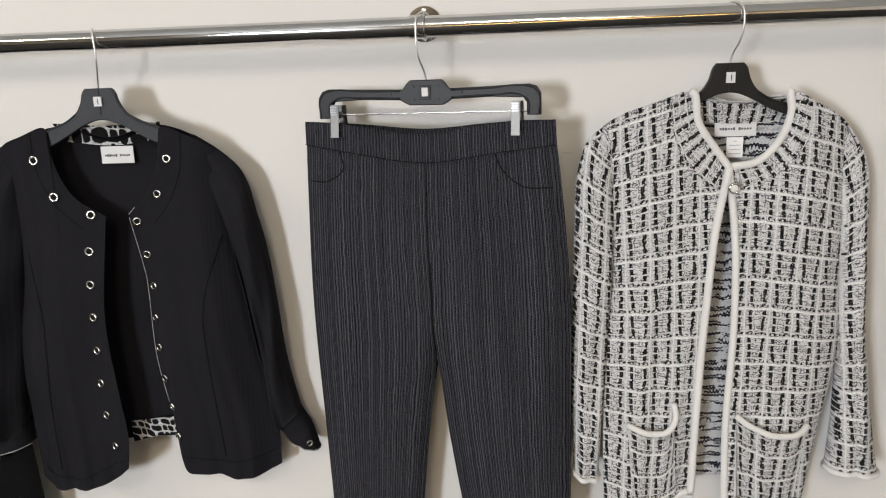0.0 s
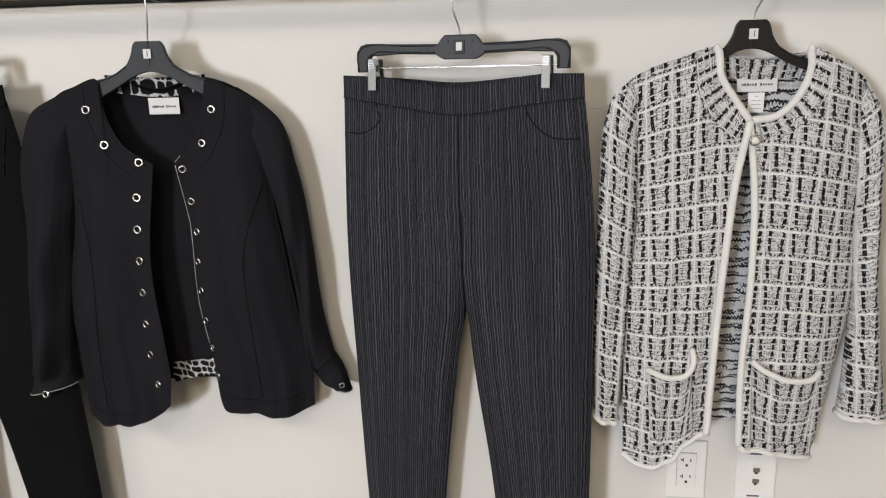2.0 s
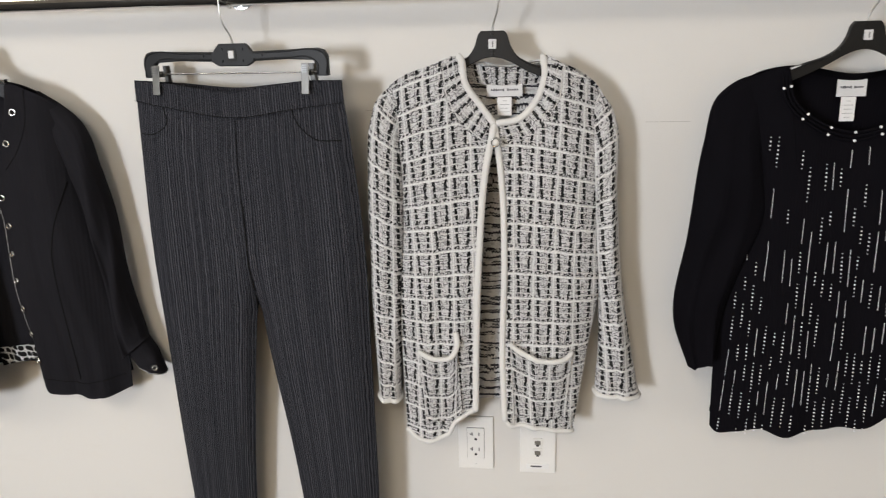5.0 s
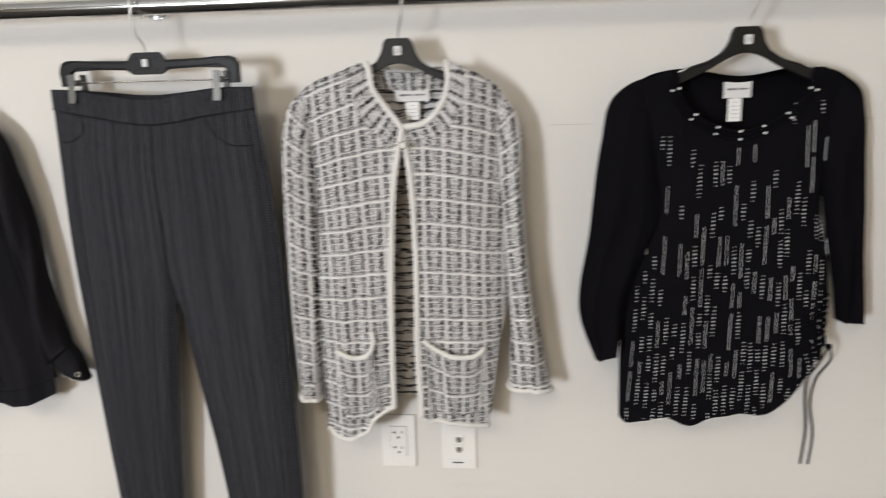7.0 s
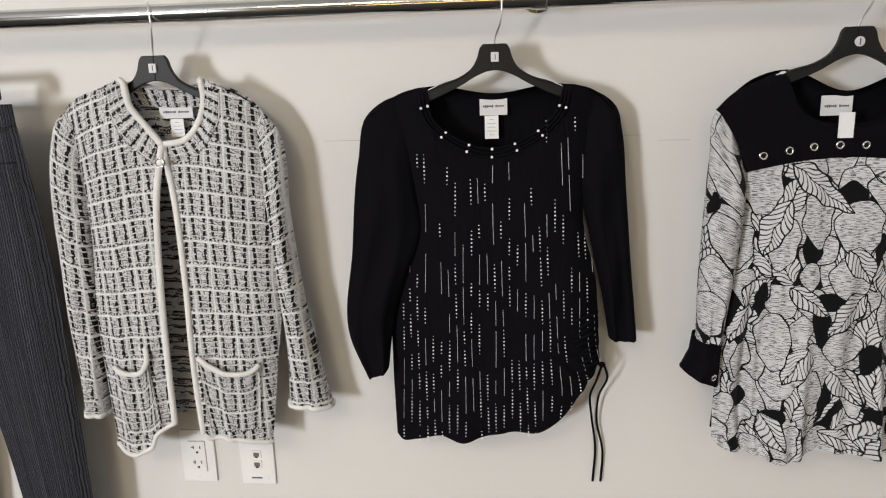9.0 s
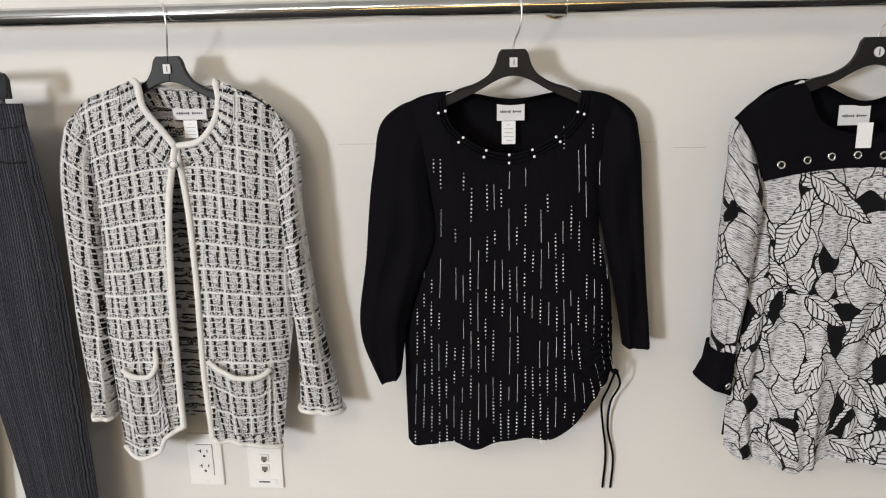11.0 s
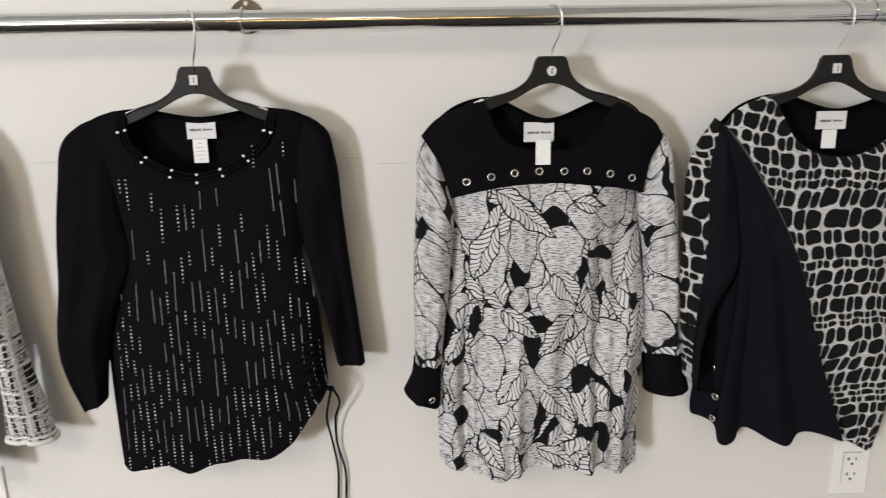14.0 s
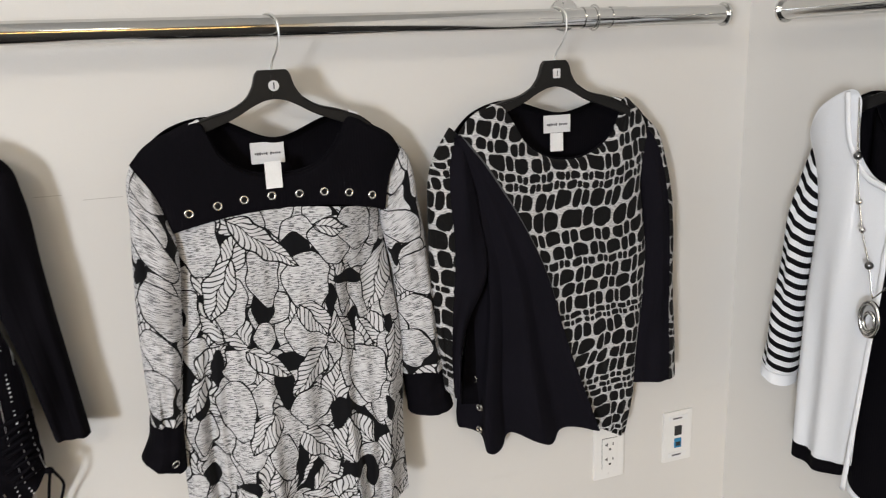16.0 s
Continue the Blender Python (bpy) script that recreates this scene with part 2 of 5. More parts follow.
M_GLOSSHANGER = plain("glossy_charcoal_plastic", (0.0065, 0.0072, 0.0090), 0.46, 0, 120, 0.2)
M_LABEL = plain("satin_woven_label", (0.66, 0.66, 0.67), 0.6, 0, 500, 0.08)
M_TAG = plain("white_nylon_tag", (0.80, 0.80, 0.80), 0.6, 0, 400, 0.05)
M_INK = plain("grey_ink", (0.10, 0.10, 0.11), 0.7)
M_FAINT = plain("faint_grey_print", (0.34, 0.34, 0.35), 0.7)
M_HOLE = plain("eyelet_opening", (0.01, 0.01, 0.01), 0.9)
M_PLATE = plain("white_switch_plastic", (0.80, 0.79, 0.77), 0.35, 0, 200, 0.03)
M_SLOT = plain("dark_slot", (0.03, 0.03, 0.03), 0.6)
M_BLUE = plain("blue_jack_plastic", (0.03, 0.22, 0.42), 0.4)
M_STONE = plain("glitter_stone", (0.90, 0.90, 0.92), 0.25, 0.0)
M_SCRATCH = plain("wall_scratch", (0.50, 0.48, 0.45), 0.8)
M_PEARL = plain("pearl", (0.72, 0.70, 0.66), 0.18)
M_PIPING = plain("printed_piping", (0.30, 0.30, 0.30), 0.85, 0, 260, 0.95)
M_SEAM = plain("grey_piping", (0.07, 0.07, 0.075), 0.8)


def glow(name, colour, strength):
    k = Mat(name)
    k.b.inputs["Base Color"].default_value = (*colour, 1)
    k.b.inputs["Emission Color"].default_value = (*colour, 1)
    k.b.inputs["Emission Strength"].default_value = strength
    return k.m


M_DIFFUSER = glow("fill_diffuser", (1.0, 0.90, 0.76), 5.0)
M_GLOWSTRIP = glow("warm_glow_strip", (1.0, 0.62, 0.20), 9.0)


# ---------------------------------------------------------------- mesh helpers
def mesh_from(name, verts, faces, uvs=None, smooth=True):
    me = bpy.data.meshes.new(name)
    me.from_pydata([tuple(map(float, v)) for v in verts], [], faces)
    if uvs is not None:
        layer = me.uv_layers.new(name="UVMap")
        idx = np.empty(len(me.loops), int)
        me.loops.foreach_get("vertex_index", idx)
        layer.data.foreach_set("uv", np.asarray(uvs, float)[idx].ravel())
    if smooth:
        me.polygons.foreach_set("use_smooth", [True] * len(me.polygons))
    me.update()
    return me


def part(name, me, material, parent=None, label=""):
    """One mesh object in its thing's own coordinates, under a thing or a part."""
    if isinstance(me, bmesh.types.BMesh):
        bm, me = me, bpy.data.meshes.new(name)
        bm.to_mesh(me)
        bm.free()
    me.materials.append(material)
    ob = new(name, me)
    if parent is not None:
        ob.parent = parent
        base = parent.get("base")
        if base is not None:
            ob.location = (-base[0], -base[1], -base[2])
    return tagged(ob, label) if label else ob


def thing(name, m, label, category, group="", base=(0, 0, 0)):
    """An Empty at the base of a thing; parts are given in the thing's frame m."""
    ob = new(name)
    ob.empty_display_size = 0.05
    ob.matrix_world = m @ Matrix.Translation(base)
    ob["base"] = base
    return tagged(ob, label, category, group)


def curve(pts, n):
    """n points along a smooth line through pts, at even steps."""
    p = np.array(pts, float)
    if len(p) == 2:
        return p[0] + (p[1] - p[0]) * np.linspace(0, 1, n)[:, None]
    h = np.linalg.norm(np.diff(p, axis=0), axis=1) + 1e-9
    d = np.diff(p, axis=0) / h[:, None]
    m = np.vstack([d[:1], (d[:-1] * h[1:, None] + d[1:] * h[:-1, None]) / (h[:-1] + h[1:])[:, None], d[-1:]])
    out = []
    for i in range(len(p) - 1):
        t = np.linspace(0, 1, 24, endpoint=False)[:, None]
        a, b, ma, mb = p[i], p[i + 1], m[i] * h[i], m[i + 1] * h[i]
        out.append((2 * t**3 - 3 * t**2 + 1) * a + (t**3 - 2 * t**2 + t) * ma + (3 * t**2 - 2 * t**3) * b + (t**3 - t**2) * mb)
    out = np.vstack(out + [p[-1:]])
    s = np.r_[0, np.cumsum(np.linalg.norm(np.diff(out, axis=0), axis=1))]
    return np.stack([np.interp(np.linspace(0, s[-1], n), s, out[:, k]) for k in range(out.shape[1])], 1)


def drape(U, V, seed, n=6, amp=0.006, power=1.2, lean=0.15):
    """Soft folds that grow downwards."""
    r, y = random.Random(seed), np.zeros_like(U)
    for i in range(n):
        c, w, a = (i + 0.5 + r.uniform(-0.3, 0.3)) / n, r.uniform(0.25, 0.5) / n, r.uniform(0.4, 1.0) * r.choice((-1, 1, -1))
        y += amp * a * np.exp(-(((U - c - lean * r.uniform(-0.5, 0.5) * V) / w) ** 2)) * V**power
    for i in range(7):
        kx, kz, ph = r.uniform(3, 16), r.uniform(2, 9), r.uniform(0, 6.3)
        y += 0.09 * amp * np.sin(kx * U + kz * V + ph)
    return y


def across(X):
    """How far across its row each point lies, 0 to 1."""
    return np.clip((X - X[:, :1]) / (X[:, -1:] - X[:, :1] + 1e-9), 0, 1)


class Panel:
    """A sheet of cloth spanned between four lines (top, bottom, left, right) of (x, z)."""

    def __init__(self, top=None, bottom=None, left=None, right=None, depth=None, nu=48, nv=60, uv="xz"):
        if top is None:
            return
        T, B, L, R = curve(top, nu + 1), curve(bottom, nu + 1), curve(left, nv + 1), curve(right, nv + 1)
        u, v = np.linspace(0, 1, nu + 1), np.linspace(0, 1, nv + 1)
        U, V = np.meshgrid(u, v)
        u3, v3 = U[..., None], V[..., None]
        S = (1 - v3) * T[None] + v3 * B[None] + (1 - u3) * L[:, None] + u3 * R[:, None]
        S -= (1 - u3) * (1 - v3) * T[0] + u3 * (1 - v3) * T[-1] + (1 - u3) * v3 * B[0] + u3 * v3 * B[-1]
        self.U, self.V, self.X, self.Z = U, V, S[..., 0], S[..., 1]
        self.Y = depth(U, V, self.X, self.Z)
        if uv == "xz":
            self.uv = np.stack([self.X, self.Z], -1)
        else:
            wide = np.hypot(*np.diff(S, axis=1).transpose(2, 0, 1)).sum(1).mean()
            tall = np.hypot(*np.diff(S, axis=0).transpose(2, 0, 1)).sum(0).mean()
            self.uv = np.stack([U * wide, -V * tall], -1)

    def grid(self):
        return np.stack([self.X, self.Y, self.Z], -1)

    def mesh(self, name, thick=0.002, wrap=False, **fields):
        """A sheet with thickness; fields are drawn values carried by its points."""
        P = self.grid()
        du, dv = np.gradient(P, axis=1), np.gradient(P, axis=0)
        N = np.cross(du, dv)
        N /= np.linalg.norm(N, axis=-1, keepdims=True) + 1e-12
        nv, nu = P.shape[0], P.shape[1]
        verts = np.concatenate([P.reshape(-1, 3), (P + N * thick).reshape(-1, 3)])
        uvs = np.concatenate([self.uv.reshape(-1, 2)] * 2)
        i = np.arange(nv * nu).reshape(nv, nu)
        a, b, c, d = i[:-1, :-1].ravel(), i[1:, :-1].ravel(), i[1:, 1:].ravel(), i[:-1, 1:].ravel()
        k = nv * nu
        faces = np.concatenate([np.stack([a, b, c, d], 1), np.stack([a + k, d + k, c + k, b + k], 1)]).tolist()
        for line, flip in ((i[0], True), (i[-1], False)) + (() if wrap else ((i[:, 0], False), (i[:, -1], True))):
            p, q = line[:-1], line[1:]
            side = np.stack([p, q, q + k, p + k], 1)
            faces += (side[:, ::-1] if flip else side).tolist()
        me = mesh_from(name, verts, faces, uvs)
        for field, value in fields.items():
            me.attributes.new(field, "FLOAT", "POINT").data.foreach_set("value", np.concatenate([value.ravel()] * 2).astype(np.float32))
        return me

    def at(self, x, z):
        """The place and the outward normal of the sheet nearest to (x, z)."""
        j, i = np.unravel_index(np.argmin((self.X - x) ** 2 + (self.Z - z) ** 2 + 0.004 * self.Y), self.X.shape)
        P = self.grid()
        j, i = min(max(j, 1), P.shape[0] - 2), min(max(i, 1), P.shape[1] - 2)
        n = np.cross(P[j, i + 1] - P[j, i - 1], P[j - 1, i] - P[j + 1, i])
        return Vector((x, P[j, i, 1], z)), Vector(n / (np.linalg.norm(n) + 1e-12))

    def edge(self, side, a=0.0, b=1.0):
        P = self.grid()
        line = {"T": P[0], "B": P[-1], "L": P[:, 0], "R": P[:, -1]}[side]
        n = len(line)
        return line[int(a * (n - 1)): int(b * (n - 1)) + 1]


def tube(left, right, yc, depth, seed, nu=40, nv=56, amp=0.004, uv_turn=0.0):
    """A sleeve or leg between two lines of (x, z); returns a Panel that closes on itself."""
    p = Panel()
    L, R = curve(left, nv + 1), curve(right, nv + 1)
    u, v = np.linspace(0, 1, nu + 1), np.linspace(0, 1, nv + 1)
    U, V = np.meshgrid(u, v)
    ang = np.pi + U * 2 * np.pi
    mid, half = (L + R) / 2, (R - L) / 2
    c, s = np.cos(ang), np.sin(ang)
    c = np.sign(c) * np.abs(c) ** 0.85
    p.U, p.V = U, V
    p.X = mid[:, :1] + half[:, :1] * c
    p.Z = mid[:, 1:] + half[:, 1:] * c
    yv = np.array([yc(t) if callable(yc) else yc for t in v])[:, None]
    dv = np.array([depth(t) if callable(depth) else depth for t in v])[:, None]
    fold = drape(np.clip((c + 1) / 2, 0, 1), V, seed, 4, amp, 0.8, 0.5)
    fold = fold + 0.30 * amp * np.sin(16 * V + 2.6 * c + seed) * np.clip(V * 3, 0, 1)
    p.Y = yv + s * dv + fold * np.abs(s)
    wide = np.hypot(*(R - L).T).mean() * 2
    tall = np.hypot(*np.diff(mid, axis=0).T).sum()
    p.uv = np.stack([U * wide + uv_turn, -V * tall], -1)
    return p


def cord(pts, r, n=None, sides=8, flat=1.0, closed=False):
    """A round cord along pts."""
    P = curve(pts, n) if n else np.array(pts, float)
    t = np.gradient(P, axis=0)
    t /= np.linalg.norm(t, axis=1, keepdims=True) + 1e-12
    ref = np.array([0.0, 1.0, 0.0])
    a = np.cross(t, ref)
    bad = np.linalg.norm(a, axis=1) < 0.2
    a[bad] = np.cross(t[bad], np.array([1.0, 0.0, 0.0]))
    a /= np.linalg.norm(a, axis=1, keepdims=True) + 1e-12
    b = np.cross(t, a)
    ang = np.linspace(0, 2 * np.pi, sides, endpoint=False)
    V = (P[:, None] + r * (np.cos(ang)[None, :, None] * a[:, None] + flat * np.sin(ang)[None, :, None] * b[:, None])).reshape(-1, 3)
    m, faces = len(P), []
    for i in range(m if closed else m - 1):
        for j in range(sides):
            k = (j + 1) % sides
            ii = (i + 1) % m
            faces.append((i * sides + j, i * sides + k, ii * sides + k, ii * sides + j))
    if not closed:
        faces += [tuple(range(sides - 1, -1, -1)), tuple(range((m - 1) * sides, m * sides))]
    me = mesh_from("cord", V, faces)
    return me


def crisp(bm, angle=0.6):
    """Smooth faces that meet in sharp edges."""
    for f in bm.faces:
        f.smooth = True
    for e in bm.edges:
        e.smooth = not (len(e.link_faces) == 2 and e.calc_face_angle() > angle)
    return bm


def box(cx, cy, cz, sx, sy, sz, bevel=0.0, m=None):
    bm = bmesh.new()
    bmesh.ops.create_cube(bm, size=1.0, matrix=(m or Matrix()) @ Matrix.Translation((cx, cy, cz)) @ Matrix.Diagonal((sx, sy, sz, 1)))
    if bevel:
        bmesh.ops.bevel(bm, geom=bm.edges[:], offset=bevel, segments=2, affect="EDGES", profile=0.7)
    return bm


def prism(outline, y0, y1, bevel=0.0):
    """A flat shape of (x, z) between y0 and y1, with softened edges."""
    bm = bmesh.new()
    front = [bm.verts.new((x, y0, z)) for x, z in outline]
    f = bm.faces.new(front)
    bmesh.ops.recalc_face_normals(bm, faces=[f])
    r = bmesh.ops.extrude_face_region(bm, geom=[f])
    bmesh.ops.translate(bm, verts=[v for v in r["geom"] if isinstance(v, bmesh.types.BMVert)], vec=(0, y1 - y0, 0))
    bmesh.ops.recalc_face_normals(bm, faces=bm.faces[:])
    if bevel:
        sharp = [e for e in bm.edges if len(e.link_faces) == 2 and e.calc_face_angle() > 1.0]
        bmesh.ops.bevel(bm, geom=sharp, offset=bevel, segments=2, affect="EDGES", profile=0.6)
    return bm


def disc(m, r, depth, segs=24, bevel=0.0):
    bm = bmesh.new()
    bmesh.ops.create_cone(bm, cap_ends=True, segments=segs, radius1=r, radius2=r, depth=depth, matrix=m)
    if bevel:
        bmesh.ops.bevel(bm, geom=[e for e in bm.edges if len(e.link_faces) == 2 and e.calc_face_angle() > 1.0], offset=bevel, segments=2, affect="EDGES")
    return crisp(bm)


def ring_mesh(R, r, n=24, s=8):
    a = np.linspace(0, 2 * np.pi, n, endpoint=False)
    return cord(np.stack([R * np.cos(a), 0 * a, R * np.sin(a)], 1), r, sides=s, closed=True)


GROMMET = ring_mesh(0.0054, 0.0019, 20, 6)


def grommet(parent, panel, x, z, size=1.0):
    """A nickel eyelet with a dark opening, seated on the cloth."""
    place, n = panel.at(x, z)
    if n.y > 0:
        n = -n
    turn = Vector((0, -1, 0)).rotation_difference(n).to_matrix().to_4x4()
    m = Matrix.Translation(place - n * -0.0006) @ turn @ Matrix.Scale(size, 4)
    me = GROMMET.copy()
    me.transform(m)
    g = part("grommet", me, M_NICKEL, parent, "bright nickel eyelet")
    bm = disc(m @ pose(0, 0.0006, 0, 90), 0.0046, 0.0012, 16)
    part("opening", bm, M_HOLE, g)
    return g


def label_tag(parent, x0, x1, z0, z1, y, bars=2, name="brand_label", mat=None, ink=M_INK, text_row=True):
    lab = part(name, box((x0 + x1) / 2, y, (z0 + z1) / 2, x1 - x0, 0.0012, abs(z1 - z0), 0.0003), mat or M_LABEL, parent, "pale woven sewn-in label")
    if bars == 1:
        w, r = (x1 - x0) * 0.78, random.Random(int(x0 * 1e4))
        x = (x0 + x1) / 2 - w / 2
        n = 12
        for i in range(n):
            if i == 6:
                continue
            part("bar", box(x + (i + 0.5) * w / n, y - 0.0009, (z0 + z1) / 2 - 0.001, w / n * 0.72, 0.0006, 0.0042 if i in (1, 2, 5, 7) else 0.0028), ink, lab)
    else:
        for i in range(bars):
            part("bar", box((x0 + x1) / 2, y - 0.0009, z1 - (i + 1) * (z1 - z0) / (bars + 1), (x1 - x0) * (0.25, 0.66, 0.58, 0.70, 0.40)[i % 5], 0.0006, 0.0008), M_FAINT, lab)
    return lab


# ---------------------------------------------------------------- room
def slab(name, lo, hi, mat, label):
    c, s = [(a + b) / 2 for a, b in zip(lo, hi)], [b - a for a, b in zip(lo, hi)]
    return tagged(part(name, box(*c, *s), mat), label, name.split("_")[0], kind="structure")


slab("wall_north", (ROOM_L - 0.1, WALL_Y, 0), (WALL_X + 0.12, WALL_Y + 0.12, ROOM_TOP), M_WALL, "warm white painted drywall with faint scuffs")
slab("wall_east", (WALL_X, ROOM_BACK, 0), (WALL_X + 0.12, WALL_Y, ROOM_TOP), M_WALL, "warm white painted side wall")
# added walls out of view; they shape the bounce and what the rod mirrors
slab("wall_west", (ROOM_L - 0.12, PART_Y, 0), (ROOM_L, WALL_Y, ROOM_TOP), M_BACK, "unseen taupe wall added to darken the rod's reflection")
slab("wall_south", (PART_X - 0.12, ROOM_BACK - 0.12, 0), (WALL_X + 0.12, ROOM_BACK, ROOM_TOP), M_BACK, "unseen taupe wall added to darken the rod's reflection")
slab("wall_recess", (PART_X - 0.12, ROOM_BACK, 0), (PART_X, PART_Y - 0.12, ROOM_TOP), M_BACK, "unseen taupe wall added to darken the rod's reflection")
for lo, hi in (((ROOM_L - 0.12, 0), (-2.10, ROOM_TOP)), ((-1.30, 0), (PART_X, ROOM_TOP)), ((-2.10, 0), (-1.30, 0.85)), ((-2.10, 1.75), (-1.30, ROOM_TOP))):
    slab("wall_window", (lo[0], PART_Y - 0.12, lo[1]), (hi[0], PART_Y, hi[1]), M_BACK, "unseen taupe wall added round the window lamp")
slab("floor", (ROOM_L - 0.12, ROOM_BACK - 0.12, -0.1), (WALL_X + 0.12, WALL_Y + 0.12, 0), M_FLOOR, "dark carpeted floor")
slab("ceiling", (ROOM_L - 0.12, ROOM_BACK - 0.12, ROOM_TOP), (WALL_X + 0.12, WALL_Y + 0.12, ROOM_TOP + 0.1), M_CEIL, "plain white ceiling")

for sx0, sx1, sz in ((0.70, 0.775, 1.170), (1.225, 1.262, 1.168), (1.290, 1.345, 1.158), (-0.36, -0.33, 1.176), (0.205, 0.222, 1.196)):
    part("scratch", box((sx0 + sx1) / 2, WALL_Y - 0.0001, sz, sx1 - sx0, 0.0004, 0.0011, m=Matrix.Identity(4)), M_SCRATCH, bpy.data.objects["wall_north"])

# glowing bodies of the added fill panels, out of view
for px, py in PANELS:
    t = thing("fill_panel", pose(px, py, ROOM_TOP), "unseen flat white ceiling panel added for warm fill", "ceiling light", "ceiling lights")
    part("frame", box(0, 0, -0.010, 0.64, 1.22, 0.02, 0.004), M_PLATE, t)
    part("diffuser", box(0, 0, -0.022, 0.58, 1.15, 0.008), M_DIFFUSER, t)
# unseen glowing strip, added to give the chrome rod its gold streak
t = thing("reflected_glow", pose(0.8, ROOM_BACK, 0.82), "long warm glowing strip added for the rod's reflection", "wall light")
part("housing", box(0, 0.03, 0, 3.1, 0.06, 0.50, 0.01), M_PLATE, t)
part("glow_face", box(0, 0.066, 0, 3.0, 0.012, 0.42, 0.004), M_GLOWSTRIP, t)


# ---------------------------------------------------------------- rods
def clothes_rod(m, x0, x1, brackets, cap0, cap1, label):
    """A polished tube on wall brackets, along the thing's x axis; the wall is at +y."""
    t = thing("clothes_rod", m, label, "clothes rod", "clothes rods")
    part("tube", disc(pose((x0 + x1) / 2, 0, 0, 0, 90, 0), ROD_R, x1 - x0, 48), M_CHROME, t)
    for at, end in ((x0, cap0), (x1, cap1)):
        if end:
            part("end_cap", disc(pose(at, 0, 0, 0, 90, 0), ROD_R + 0.0045, 0.007, 40, 0.0015), M_CHROME, t)
    for b in brackets:
        k = part("bracket", disc(pose(b, WALL_Y - 0.0025, 0.009, 90), 0.0275, 0.005, 36, 0.001), M_CHROME, t, "chrome wall bracket with a round flange")
        part("stem", disc(pose(b, (WALL_Y + ROD_R) / 2, 0, 90), 0.0075, WALL_Y - ROD_R, 20), M_CHROME, k)
        part("collar", disc(pose(b, 0, 0, 0, 90, 0), ROD_R + 0.0018, 0.022, 40, 0.0006), M_CHROME, k)
        part("clasp", cord([(b + 0.0115, (ROD_R + 0.0045) * math.cos(a), (ROD_R + 0.0045) * math.sin(a)) for a in np.linspace(0.1, 2 * math.pi + 0.1, 30)], 0.0014, sides=6), M_CHROME, k)
        for dz in (0.030, -0.012):
            part("screw", disc(pose(b, WALL_Y - 0.0055, dz, 90), 0.0036, 0.002, 14, 0.0005), M_STEEL, k)
    return t


clothes_rod(pose(0, 0, ROD_Z), -2.6, 2.352, (-1.35, -0.010, 1.083, 2.085), False, True, "long polished chrome clothes rod on wall brackets")
part("sleeve_joint", disc(pose(2.14, 0, 0, 0, 90, 0), ROD_R + 0.0012, 0.03, 40, 0.0004), M_CHROME, bpy.data.objects["clothes_rod"])
RIGHT = pose(WALL_X - 0.085, -0.39, 0, 0, 0, -90)
clothes_rod(RIGHT @ pose(0, 0, ROD_Z), -0.292, 2.2, (0.55, 1.6), True, False, "polished chrome clothes rod on the side wall")


# ---------------------------------------------------------------- wall plates
def wall_plate(x, z, kind, label):
    t = thing("wall_plate" if kind != "power" else "power_outlet", pose(x, WALL_Y, z), label, "outlet" if kind == "power" else "data jack")
    part("plate", box(0, -0.003, 0, 0.070, 0.006, 0.1143, 0.0022), M_PLATE, t)
    if kind == "power":
        part("insert", box(0, -0.0072, 0, 0.0335, 0.003, 0.0665, 0.0008), M_PLATE, t)
        part("insert_gap", box(0, -0.0058, 0, 0.0345, 0.0012, 0.0675), M_SLOT, t)
        for dz in (0.0165, -0.0165):
            part("slot", box(-0.0068, -0.0088, dz + 0.004, 0.0018, 0.001, 0.0075), M_SLOT, t)
            part("slot", box(-0.0092, -0.0088, dz + 0.004, 0.0045, 0.001, 0.0018), M_SLOT, t)
            part("slot", box(0.0068, -0.0088, dz + 0.004, 0.0018, 0.001, 0.0062), M_SLOT, t)
            part("ground_slot", disc(pose(0, -0.0088, dz - 0.007, 90), 0.0026, 0.001, 12), M_SLOT, t)
        for dz in (0.0485, -0.0485):
            part("screw", disc(pose(0, -0.0064, dz, 90), 0.0032, 0.0012, 14, 0.0003), M_PLATE, t)
    else:
        for dz in (0.042, -0.042):
            part("label_window", box(0.0, -0.0066, dz, 0.044, 0.0014, 0.011, 0.0003), M_TAG, t)
            part("label_bar", box(-0.003, -0.0077, dz, 0.022, 0.0006, 0.0030), M_INK, t)
        if kind == "data":
            for dz in (0.011, -0.011):
                j = part("jack", box(0, -0.0068, dz, 0.0185, 0.003, 0.0165, 0.0006), M_PLATE, t)
                part("port", box(0, -0.0086, dz - 0.0006, 0.0115, 0.001, 0.0085), plain("port_shadow", (0.16, 0.15, 0.13), 0.6), j)
                part("port_key", box(0, -0.0086, dz - 0.0064, 0.0055, 0.001, 0.0035), M_SLOT, j)
        else:
            part("jack", box(0, -0.0068, 0.0135, 0.0165, 0.003, 0.021, 0.0006), M_SLOT, t, "dark grey data jack")
            part("jack", box(0, -0.0068, -0.0150, 0.0165, 0.003, 0.021, 0.0006), M_BLUE, t, "blue data jack")
            part("port", box(0, -0.0087, -0.0165, 0.0105, 0.001, 0.0085), M_SLOT, t)
    return t


wall_plate(0.3965, 0.540, "power", "white plastic double power outlet on the wall")
wall_plate(0.519, 0.536, "data", "white plastic data plate with two jacks")
wall_plate(2.188, 0.546, "power", "white plastic double power outlet on the wall")
wall_plate(2.352, 0.549, "jacks", "white plastic data plate with grey and blue jacks")


